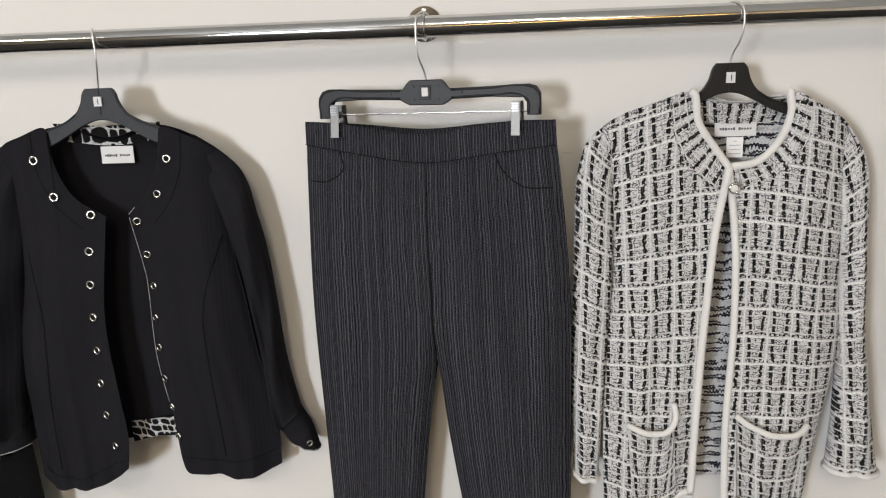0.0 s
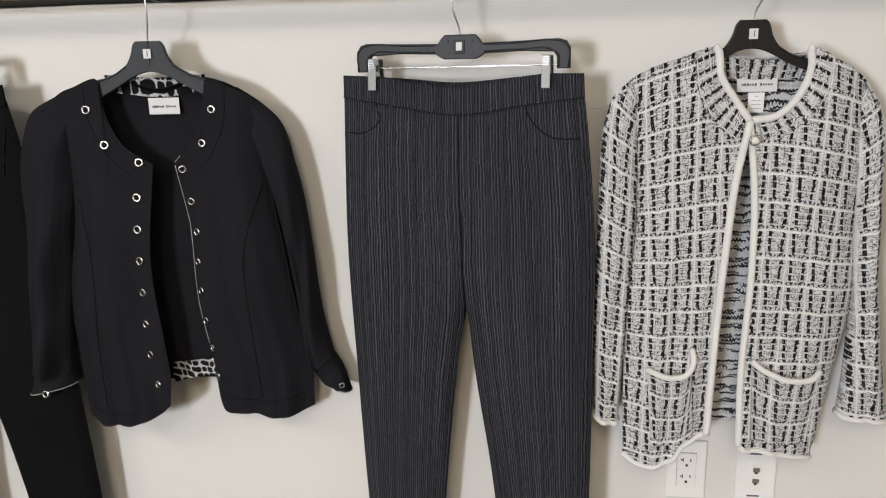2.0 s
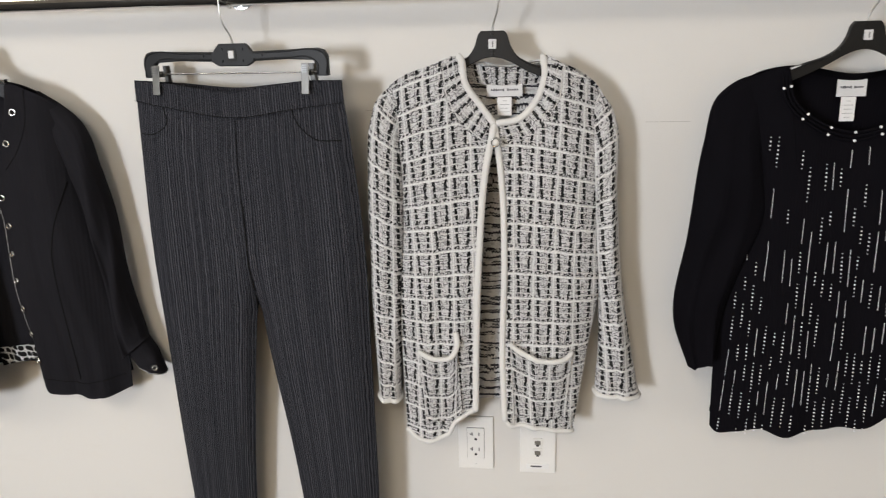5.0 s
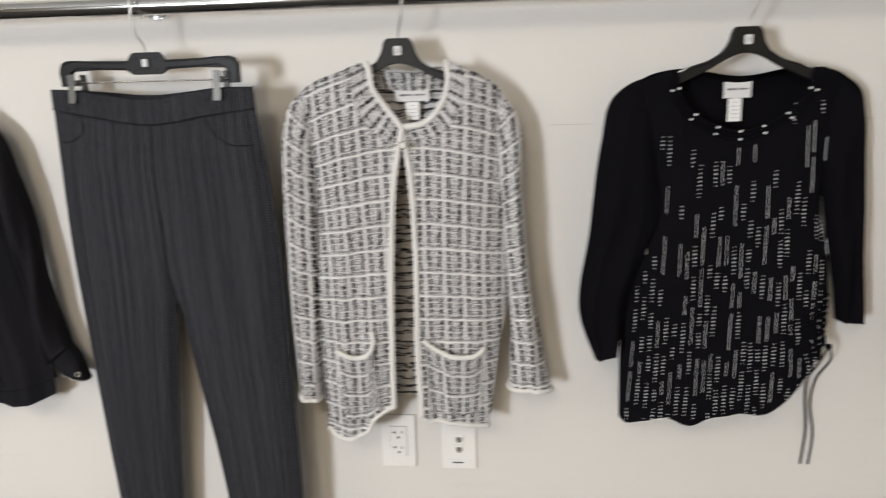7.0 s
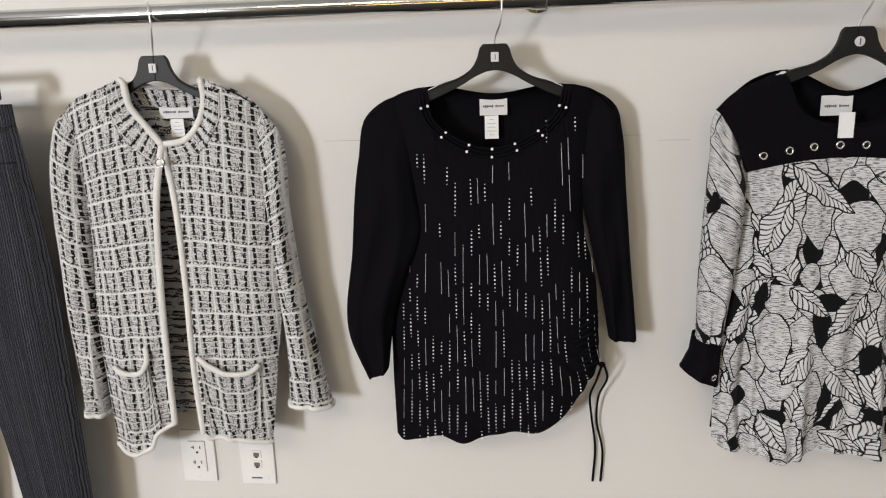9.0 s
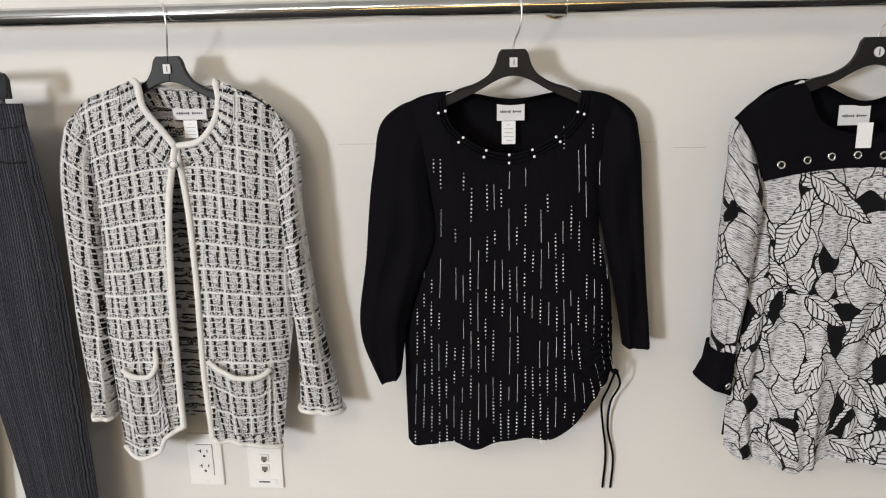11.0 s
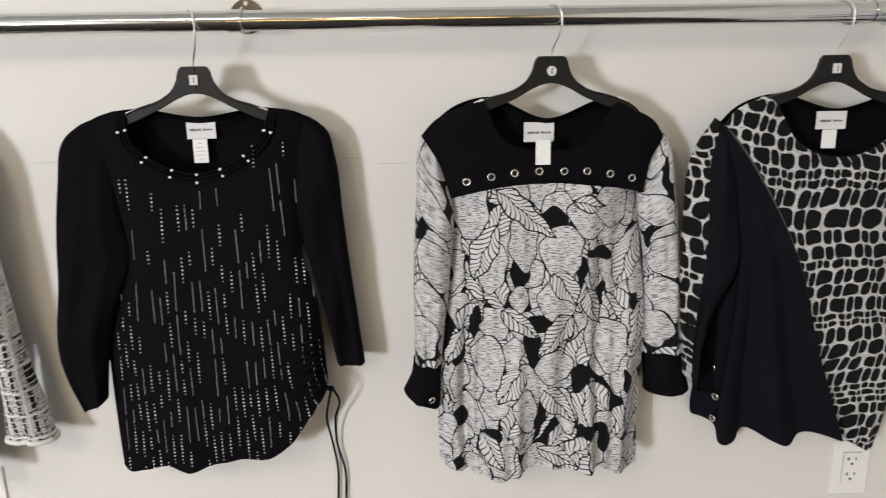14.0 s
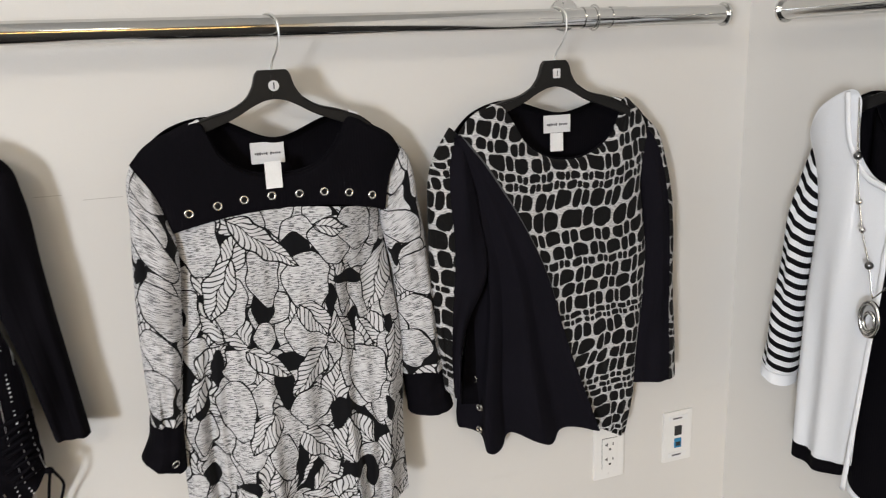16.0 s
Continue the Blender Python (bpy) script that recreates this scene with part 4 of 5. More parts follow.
    stitch(t, right, [(0.127, 1.250), (0.122, 1.190), (0.100, 1.140), (0.070, 1.105)], 0.0007, M_HOLE, 0.0004)
    stitch(t, left, [(-0.19, 0.663), (-0.127, 0.652), (-0.030, 0.690)], 0.0007, M_HOLE, 0.0004)
    stitch(t, right, [(0.070, 0.690), (0.131, 0.680), (0.236, 0.692)], 0.0009, M_HOLE, 0.0006)
    stitch(t, right, [(0.178, 1.080), (0.140, 0.960), (0.142, 0.840), (0.150, 0.690)], 0.0009, M_HOLE, 0.0006)
    stitch(t, left, [(-0.150, 1.060), (-0.142, 0.960), (-0.150, 0.800), (-0.150, 0.670)], 0.0008, M_HOLE, 0.0005)
    for gx, gz in ((-0.117, 1.212), (-0.089, 1.153), (-0.033, 1.122), (-0.043, 1.062), (-0.048, 1.006), (-0.050, 0.950), (-0.051, 0.892), (-0.053, 0.833), (-0.052, 0.774), (-0.044, 0.716)):
        grommet(t, left, gx, gz, 1.12)
    for gx, gz in ((0.103, 1.209), (0.081, 1.153), (0.041, 1.109), (0.049, 1.052), (0.054, 0.998), (0.051, 0.944), (0.053, 0.892), (0.057, 0.837), (0.063, 0.784), (0.068, 0.728)):
        grommet(t, right, gx, gz, 1.0)
    sl = tube([(-0.150, 1.247), (-0.190, 1.2315), (-0.230, 1.208), (-0.251, 1.155), (-0.268, 1.002), (-0.287, 0.835), (-0.302, 0.725)], [(-0.150, 1.205), (-0.160, 1.10), (-0.195, 0.893), (-0.222, 0.730)],
              lambda v: 0.018 - 0.012 * min(1, v * 2.5) + 0.014 * v, lambda v: 0.008 + 0.024 * min(1, v * 4), 21, amp=0.019)
    part("sleeve", sl.mesh("sleeve", 0.0022, True), M_BLACK, t)
    cl = tube([(-0.301, 0.735), (-0.310, 0.700), (-0.318, 0.684)], [(-0.220, 0.745), (-0.219, 0.720), (-0.217, 0.706)], 0.030, 0.034, 22, 30, 10, 0.004)
    part("cuff", cl.mesh("cuff", 0.0022, True), M_BLACK, t, "turned black cuff")
    part("cuff_piping", cord(cl.edge("B", 0, 1), 0.0010, None, 6), M_PIPING, t, "printed edge piping")
    grommet(t, cl, -0.270, 0.692, 1.05)
    sr = tube([(0.145, 1.200), (0.182, 1.10), (0.213, 0.963), (0.232, 0.80), (0.240, 0.730)], [(0.140, 1.245), (0.182, 1.2175), (0.209, 1.193), (0.238, 1.105), (0.257, 0.974), (0.271, 0.825), (0.285, 0.765)],
              lambda v: 0.018 - 0.010 * min(1, v * 2.5) + 0.008 * v, lambda v: 0.008 + 0.024 * min(1, v * 4), 23, amp=0.019)
    part("sleeve", sr.mesh("sleeve", 0.0022, True), M_BLACK, t)
    cr = tube([(0.236, 0.760), (0.243, 0.735), (0.260, 0.709)], [(0.282, 0.768), (0.300, 0.738), (0.314, 0.690)], 0.020, 0.026, 24, 30, 12, 0.004)
    part("cuff", cr.mesh("cuff", 0.0022, True), M_BLACK, t, "turned black cuff")
    part("cuff_piping", cord(cr.edge("B", 0, 1), 0.0012, None, 6), M_PIPING, t, "printed edge piping")
    grommet(t, cr, 0.299, 0.707, 0.8)
    return t


eyelet_jacket(-0.524)


# ---------------------------------------------------------------- tweed cardigan
def tweed_cardigan(x):
    t = garment("cardigan", x, "black and white tweed knit cardigan with white trim and pockets", "cardigan")
    coat_hanger(pose(x, 0, 0), 1.328, M_HANGER, "matt black plastic coat hanger with wire hook", "square")
    left = Panel([(-0.176, 1.243), (-0.155, 1.257), (-0.107, 1.274), (-0.053, 1.288), (-0.044, 1.246), (-0.020, 1.210), (0.002, 1.180)],
                 [(-0.167, 0.606), (-0.155, 0.598), (-0.112, 0.597), (-0.088, 0.608), (-0.070, 0.640), (-0.035, 0.661)],
                 [(-0.176, 1.243), (-0.166, 1.150), (-0.163, 0.979), (-0.172, 0.879), (-0.170, 0.740), (-0.167, 0.606)],
                 [(0.002, 1.180), (-0.013, 1.103), (-0.025, 0.961), (-0.033, 0.758), (-0.035, 0.661)], front_depth(31, -0.014, 0.012, 0, 0.009, 4), 70, 100)
    right = Panel([(0.004, 1.180), (0.042, 1.187), (0.076, 1.226), (0.085, 1.260), (0.083, 1.287), (0.120, 1.270), (0.155, 1.248), (0.172, 1.233)],
                  [(0.020, 0.642), (0.032, 0.632), (0.045, 0.632), (0.142, 0.615)],
                  [(0.004, 1.180), (0.016, 1.080), (0.020, 0.962), (0.016, 0.760), (0.020, 0.642)],
                  [(0.172, 1.233), (0.178, 1.100), (0.177, 0.992), (0.183, 0.940), (0.163, 0.765), (0.142, 0.615)], front_depth(32, -0.012, 0.012, 2, 0.009, 4), 70, 100)
    for p in (left, right):
        # the weave follows the fall of the shoulders
        p.uv[..., 1] = p.Z + 1.3 * (p.X - 0.015) ** 2 * np.clip((p.Z - 0.75) / 0.45, 0, 1)
        p.uv[..., 0] = p.X * (1 - 0.10 * np.clip((p.Z - 0.95) / 0.3, 0, 1))
        part("front_panel", p.mesh("front_panel", 0.004), M_TWEED, t)
    back = Panel([(-0.190, 1.222), (-0.107, 1.270), (-0.050, 1.284), (0.015, 1.270), (0.082, 1.278), (0.166, 1.238), (0.185, 1.205)], [(-0.165, 0.64), (0.0, 0.66), (0.140, 0.65)],
                 [(-0.190, 1.222), (-0.163, 0.979), (-0.165, 0.64)], [(0.185, 1.205), (0.177, 0.992), (0.140, 0.65)], back_depth(33, 0.040), 50, 60)
    part("back_panel", back.mesh("back_panel", 0.004), M_REVERSE, t, "grey knit reverse with dark broken stripes")
    yoke = Panel([(-0.060, 1.283), (0.015, 1.272), (0.090, 1.277)], [(-0.050, 1.246), (0.015, 1.239), (0.080, 1.242)], [(-0.060, 1.283), (-0.050, 1.246)], [(0.090, 1.277), (0.080, 1.242)],
                 lambda U, V, X, Z: 0.011 + 0.013 * V, 30, 8, "uv")
    part("back_collar", yoke.mesh("back_collar", 0.003), M_TWEED, t)
    label_tag(t, -0.012, 0.048, 1.2215, 1.2455, 0.0245, 1)
    label_tag(t, 0.006, 0.030, 1.190, 1.2205, 0.0235, 4, "care_tag", M_TAG)
    # neck band standing in front of the collar
    for p, a, b in ((left, 0.51, 1.0), (right, 0.0, 0.60)):
        e = p.edge("T", a, b).copy()
        e[:, 1] -= 0.004
        part("neck_trim", cord(e, 0.0058, None, 10), M_TRIM, t, "thick white wool edging")
        h = p.edge("B", 0, 1).copy()
        part("hem_trim", cord(h, 0.0046, None, 8), M_TRIM, t, "white wool edging")
    part("front_trim", cord(left.edge("R") + np.array([0.001, -0.003, 0]), 0.0060, None, 10), M_TRIM, t, "thick white wool edging")
    part("front_trim", cord(right.edge("L") + np.array([-0.001, -0.001, 0]), 0.0056, None, 10), M_TRIM, t, "thick white wool edging")
    # curved collar band, set on to the fronts
    for p, a, b in ((left, [(-0.055, 1.286), (-0.046, 1.246), (-0.022, 1.210), (-0.002, 1.184)], [(-0.084, 1.278), (-0.077, 1.225), (-0.052, 1.180), (-0.018, 1.150)]),
                    (right, [(0.012, 1.184), (0.044, 1.190), (0.077, 1.228), (0.086, 1.276)], [(0.022, 1.152), (0.070, 1.168), (0.104, 1.214), (0.112, 1.268)])):
        def lie(U, V, X, Z, p=p):
            y = np.array([[p.at(c, d)[0].y for c, d in zip(rc, rd)] for rc, rd in zip(X, Z)])
            for _ in range(3):
                y[1:-1, 1:-1] = (y[:-2, 1:-1] + y[2:, 1:-1] + y[1:-1, :-2] + y[1:-1, 2:]) / 4
            return y - 0.0030

        q = Panel(a, b, [a[0], b[0]], [a[-1], b[-1]], lie, 40, 12, "uv")
        part("collar_band", q.mesh("collar_band", 0.003), M_TWEED, t, "curved tweed collar band")
    # collar band seam of raised wool
    stitch(t, right, [(0.020, 1.150), (0.070, 1.175), (0.108, 1.220), (0.112, 1.265)], 0.0011, M_TRIM, 0.0012, "collar_seam")
    stitch(t, left, [(-0.080, 1.270), (-0.073, 1.225), (-0.048, 1.180), (-0.014, 1.150)], 0.0011, M_TRIM, 0.0012, "collar_seam")
    bx, bz = 0.006, 1.152
    b = part("button", disc(pose(bx, -0.0340, bz, 90), 0.0082, 0.004, 24, 0.001), M_DARKSTEEL, t, "pearl button in a dark metal rim")
    bm = bmesh.new()
    bmesh.ops.create_uvsphere(bm, u_segments=20, v_segments=12, radius=0.0055, matrix=Matrix.Translation((bx, -0.0362, bz)) @ Matrix.Diagonal((1, 0.6, 1, 1)))
    for f in bm.faces:
        f.smooth = True
    part("pearl", bm, M_PEARL, b)
    me = ring_mesh(0.0070, 0.0012, 24, 6)
    me.transform(Matrix.Translation((bx, -0.0362, bz)))
    part("rim", me, M_STEEL, b)
    # pockets
    for p, top, low in ((left, [(-0.135, 0.777), (-0.120, 0.774), (-0.098, 0.768), (-0.078, 0.773), (-0.064, 0.797), (-0.067, 0.819)], [(-0.125, 0.640), (-0.085, 0.640), (-0.058, 0.660)]),
                        (right, [(0.028, 0.799), (0.044, 0.786), (0.070, 0.774), (0.105, 0.769), (0.128, 0.773), (0.138, 0.781)], [(0.036, 0.655), (0.080, 0.648), (0.128, 0.650)])):
        def depth(U, V, X, Z, p=p):
            base = np.array([[p.at(a, b)[0].y for a, b in zip(ra, rb)] for ra, rb in zip(X, Z)])
            return base - 0.0045 - 0.010 * np.sin(np.pi * U) * (1 - V) ** 2

        q = Panel(top, low, [top[0], low[0]], [top[-1], low[-1]], depth, 26, 26, "uv")
        k = part("pocket", q.mesh("pocket", 0.004), M_TWEED, t)
        part("pocket_trim", cord(q.edge("T") + np.array([0, -0.001, -0.002]), 0.0050, None, 8), M_TRIM, k, "thick white wool edging")
    sl = tube([(-0.172, 1.244), (-0.198, 1.222), (-0.210, 1.190), (-0.219, 1.080), (-0.221, 0.959), (-0.222, 0.820), (-0.217, 0.678)], [(-0.160, 1.215), (-0.158, 1.08), (-0.166, 0.90), (-0.172, 0.78), (-0.177, 0.670)],
              lambda v: 0.016 - 0.012 * min(1, v * 2.5) + 0.008 * v, lambda v: 0.010 + 0.020 * min(1, v * 4), 34, amp=0.007)
    sr = tube([(0.160, 1.210), (0.175, 0.992), (0.184, 0.776), (0.180, 0.694)], [(0.168, 1.236), (0.192, 1.208), (0.208, 1.057), (0.220, 0.916), (0.240, 0.790), (0.260, 0.687)],
              lambda v: 0.017 - 0.012 * min(1, v * 2.5) + 0.014 * v, lambda v: 0.010 + 0.020 * min(1, v * 4), 35, amp=0.009)
    for s in (sl, sr):
        s.uv[..., 0] = s.X - s.X.mean(1, keepdims=True) + 0.017
        k = part("sleeve", s.mesh("sleeve", 0.0035, True), M_TWEED, t)
        part("cuff_trim", cord(s.edge("B"), 0.0046, None, 8), M_TRIM, k, "white wool edging")
    return t


tweed_cardigan(0.440)


# ---------------------------------------------------------------- rhinestone top
def rhinestone_top(x):
    t = garment("blouse", x, "black jersey top with rows of rhinestones and side drawstring", "blouse", pose(x, 0, 0, 0, 0, 4))
    coat_hanger(pose(x, 0, 0, 0, 0, 4), 1.328, M_HANGER, "matt black plastic coat hanger with wire hook", "square", 0.128)
    fold = front_depth(41, -0.012, 0.012, 1, 0.007, 6)

    def depth(U, V, X, Z):
        y = fold(U, V, X, Z)
        # gathers towards the drawn-up corner
        ruche = np.clip(1 - np.hypot(X - 0.178, Z - 0.775) / 0.11, 0, 1)
        return y + 0.006 * ruche * np.sin((np.arctan2(Z - 0.86, X - 0.02)) * 34.0 + U * 8)

    front = Panel([(-0.184, 1.2360), (-0.174, 1.243), (-0.153, 1.253), (-0.115, 1.260), (-0.111, 1.245), (-0.106, 1.217), (-0.067, 1.180), (-0.010, 1.161), (0.053, 1.179), (0.097, 1.216), (0.108, 1.242), (0.114, 1.258), (0.155, 1.2500), (0.172, 1.2375)],
                  [(-0.189, 0.640), (-0.180, 0.630), (-0.150, 0.634), (-0.110, 0.644), (-0.070, 0.632), (-0.040, 0.640), (0.018, 0.651), (0.069, 0.648), (0.105, 0.668), (0.140, 0.712), (0.180, 0.768)],
                  [(-0.184, 1.2360), (-0.165, 1.140), (-0.150, 1.030), (-0.186, 0.900), (-0.190, 0.784), (-0.189, 0.640)],
                  [(0.172, 1.2375), (0.160, 1.140), (0.148, 1.030), (0.170, 0.931), (0.176, 0.850), (0.180, 0.768)], depth, 110, 110)
    part("front_panel", front.mesh("front_panel", 0.0018), M_JERSEY, t)
    back = Panel([(-0.205, 1.220), (-0.153, 1.254), (-0.112, 1.262), (0.0, 1.248), (0.112, 1.260), (0.160, 1.250), (0.195, 1.218)], [(-0.186, 0.66), (0.0, 0.67), (0.172, 0.78)],
                 [(-0.205, 1.220), (-0.150, 1.030), (-0.186, 0.66)], [(0.195, 1.218), (0.148, 1.030), (0.172, 0.78)], back_depth(42, 0.038), 50, 50)
    part("back_panel", back.mesh("back_panel", 0.0018), M_JERSEY, t)
    neck_lines = []
    for i, s in enumerate(((0.0, 0.0), (0.0055, 0.0050), (0.0110, 0.0105))):
        pts = [(-0.113 - s[0], 1.262), (-0.106 - s[0], 1.217 - s[1] * 0.3), (-0.067 - s[0] * 0.6, 1.180 - s[1] * 0.8), (-0.010, 1.161 - s[1] * 1.25), (0.053 + s[0] * 0.6, 1.179 - s[1] * 0.8), (0.097 + s[0], 1.216 - s[1] * 0.3), (0.113 + s[0], 1.260)]
        line = curve(pts, 70)
        neck_lines.append(np.stack([line[:, 0], np.full(70, -0.0165) + 0.014 * np.abs(np.linspace(-1, 1, 70)) ** 8, line[:, 1]], 1))
        part("neck_cord", cord(neck_lines[-1], 0.0021, None, 8), M_JERSEY, t, "black satin neck cord")
    # beads across the neck cords
    verts, faces = [], []

    def bead(px, pz, r, store, sf, lift=0.0):
        p, n = front.at(px, pz)
        n = -n if n.y > 0 else n
        m = Matrix.Translation(p + n * (0.0003 + lift)) @ Vector((0, 0, 1)).rotation_difference(n).to_matrix().to_4x4()
        base = len(store)
        for h, rr in ((0.0, 1.0), (0.45, 0.85), (0.8, 0.45)):
            for a in range(7):
                store.append(m @ Vector((r * rr * math.cos(a * 6.2832 / 7), r * rr * math.sin(a * 6.2832 / 7), r * h)))
        for k in range(2):
            for a in range(7):
                b = (a + 1) % 7
                sf.append((base + k * 7 + a, base + k * 7 + b, base + (k + 1) * 7 + b, base + (k + 1) * 7 + a))
        sf.append(tuple(base + 14 + a for a in range(7)))

    for f in (0.10, 0.26, 0.39, 0.50, 0.61, 0.74, 0.90):
        for ln in (0, 2):
            q = neck_lines[ln][int(f * 69)]
            me = bmesh.new()
            bmesh.ops.create_icosphere(me, subdivisions=2, radius=0.0024, matrix=Matrix.Translation((q[0], q[1] - 0.0022, q[2])))
            part("neck_bead", me, M_STONE, t, "small silver bead")
    # columns of stones and bars
    r = random.Random(77)

    def bar(pts, w=0.00042):
        ps, lv, lf = [front.at(px, pz)[0] + Vector((0, -0.0007, 0)) for px, pz in pts], [], []
        for p in ps:
            lv.extend([p + Vector((-w, 0.0006, 0)), p + Vector((0, -0.0006, 0)), p + Vector((w, 0.0006, 0))])
        for i in range(len(ps) - 1):
            for j in range(2):
                a = i * 3 + j
                lf.append((a, a + 3, a + 4, a + 1))
        part("silver_bar", mesh_from("silver_bar", lv, lf, smooth=False), M_STONE, t)

    stones = []
    ncol = 26
    for c in range(ncol):
        s = (c + 0.5) / ncol
        z = 1.235 - 0.25 * r.random() ** 1.5
        if 0.25 < s < 0.75:
            z = min(z, 1.14 - r.uniform(0, 0.05))
        while z > 0.635:
            long = r.random() < 0.40
            n = r.randint(4, 9)
            length = r.uniform(0.024, 0.074) if long else n * 0.0067

            def col_x(zz):
                f = (1.24 - zz) / 0.6
                w0, w1 = 0.160, 0.182
                base = (2 * s - 1) * (w0 + (w1 - w0) * f) + 0.0012 * math.sin(zz * 17 + c)
                # columns bend into the gathered corner
                g = max(0.0, 1 - math.hypot(base - 0.17, zz - 0.72) / 0.12)
                return base + 0.030 * g * g

            keep = r.random() < (0.55 + 0.55 * (1.2 - z) / 0.55)
            if keep:
                if long:
                    pts = [(col_x(z - q * length), z - q * length) for q in np.linspace(0, 1, 6)]
                    inside = all(np.min((front.X - a) ** 2 + (front.Z - b) ** 2) < 0.006**2 for a, b in pts)
                    if inside:
                        bar(pts)
                else:
                    for q in range(n):
                        zz = z - q * 0.0067
                        xx = col_x(zz)
                        if np.min((front.X - xx) ** 2 + (front.Z - zz) ** 2) < 0.005**2:
                            big = math.sin(math.pi * (q + 0.5) / n)
                            stones.append((xx, zz, 0.0010 + 0.0007 * big ** 2))
            z -= length + r.uniform(0.005, 0.024 + 0.10 * max(0, z - 0.82))
    # the upper stones one by one, the crowded lower ones joined
    stones.sort(key=lambda q: -q[1])
    for i, (xx, zz, rr) in enumerate(stones):
        if i < 290:
            v1, f1 = [], []
            bead(xx, zz, rr, v1, f1)
            part("rhinestone", mesh_from("rhinestone", v1, f1, smooth=False), M_STONE, t)
        else:
            bead(xx, zz, rr, verts, faces)
    k = part("rhinestone_rows", mesh_from("rhinestone_rows", verts, faces, smooth=False), M_STONE, t, "crowded rows of tiny silver rhinestones")
    k["kind"] = "stuff"
    label_tag(t, -0.025, 0.021, 1.2130, 1.2445, 0.0225, 1)
    label_tag(t, -0.017, 0.006, 1.1740, 1.2125, 0.0215, 5, "care_tag", M_TAG)
    sl = tube([(-0.145, 1.254), (-0.184, 1.2425), (-0.213, 1.220), (-0.231, 1.148), (-0.250, 0.992), (-0.264, 0.838), (-0.236, 0.758)], [(-0.140, 1.212), (-0.136, 1.10), (-0.128, 1.03), (-0.160, 0.940), (-0.182, 0.869), (-0.197, 0.775)],
              lambda v: 0.016 - 0.014 * min(1, v * 2.2), lambda v: 0.008 + 0.018 * min(1, v * 4), 43, amp=0.013)
    sr = tube([(0.135, 1.212), (0.142, 1.09), (0.160, 1.00), (0.184, 0.890), (0.196, 0.817)], [(0.140, 1.254), (0.174, 1.2445), (0.201, 1.222), (0.211, 1.183), (0.220, 1.080), (0.226, 1.011), (0.246, 0.811)],
              lambda v: 0.018 - 0.010 * min(1, v * 2.2) + 0.010 * v, lambda v: 0.008 + 0.018 * min(1, v * 4), 44, amp=0.013)
    for s in (sl, sr):
        part("sleeve", s.mesh("sleeve", 0.0018, True), M_JERSEY, t)
    for i, pts in enumerate(([(0.184, 0.006, 0.768), (0.176, 0.020, 0.730), (0.170, 0.045, 0.690), (0.176, 0.060, 0.640), (0.184, 0.064, 0.580), (0.181, 0.066, 0.500)],
                             [(0.186, 0.004, 0.770), (0.196, 0.018, 0.740), (0.186, 0.045, 0.690), (0.186, 0.060, 0.630), (0.198, 0.063, 0.570), (0.196, 0.065, 0.500)])):
        part("drawstring", cord(curve(pts, 60), 0.0022, None, 8, 0.6), M_JERSEY, t, "thin black drawstring")
    bm = bmesh.new()
    bmesh.ops.create_icosphere(bm, subdivisions=2, radius=0.0062, matrix=Matrix.Translation((0.183, 0.004, 0.769)) @ Matrix.Diagonal((1.1, 0.8, 0.9, 1)))
    part("bow_knot", bm, M_JERSEY, t)
    # gathered casing along the drawn side
    for i in range(9):
        zc = 0.775 + i * 0.0115
        part("gather", cord([(0.174, 0.010, zc), (0.166, -0.008, zc + 0.003), (0.140 - 0.005 * (i % 3), -0.0135, zc - 0.010 - 0.004 * (i % 2))], 0.0028, 10, 6), M_JERSEY, t)
    return t


rhinestone_top(1.012)


# ---------------------------------------------------------------- leaf tunic
# the print: black gaps (x, z, half sizes), petals and veined leaves (x, z, turn, half sizes, veined)
LEAF_GAPS = [
    (-0.05, 0.985, 0.016, 0.030), (-0.006, 0.899, 0.029, 0.017), (-0.028, 0.855, 0.014, 0.035), (0.089, 1.015, 0.027, 0.011),
    (0.089, 0.931, 0.008, 0.030), (0.15, 0.926, 0.009, 0.017), (-0.152, 0.851, 0.014, 0.030), (-0.1, 0.691, 0.014, 0.024),
    (0.008, 1.076, 0.020, 0.019), (0.053, 0.798, 0.013, 0.029), (-0.012, 0.725, 0.008, 0.044), (0.071, 0.706, 0.025, 0.011),
    (-0.123, 0.905, 0.008, 0.029), (-0.17, 0.992, 0.008, 0.024), (0.053, 0.989, 0.008, 0.030), (-0.148, 0.72, 0.014, 0.017),
    (0.097, 0.687, 0.011, 0.029), (0.136, 0.79, 0.008, 0.024),
]
LEAF_PETALS = [
    (-0.131, 1.092, 0, 0.031, 0.05, 0), (-0.044, 1.034, 5, 0.024, 0.046, 0), (0.019, 1.019, 0, 0.034, 0.047, 0),
    (0.062, 1.08, 10, 0.031, 0.038, 0), (0.103, 1.094, 0, 0.032, 0.037, 0), (0.015, 0.937, 0, 0.033, 0.041, 0),
    (-0.05, 0.941, 8, 0.016, 0.024, 0), (-0.096, 0.996, -8, 0.025, 0.044, 0), (0.081, 0.882, -12, 0.021, 0.043, 0),
    (-0.101, 0.828, 5, 0.027, 0.05, 0), (0.011, 0.815, 0, 0.033, 0.031, 0), (-0.038, 0.738, 0, 0.021, 0.041, 0),
    (0.031, 0.733, 6, 0.018, 0.044, 0), (0.107, 0.851, 0, 0.029, 0.047, 0), (-0.152, 0.794, -10, 0.017, 0.032, 0),
]
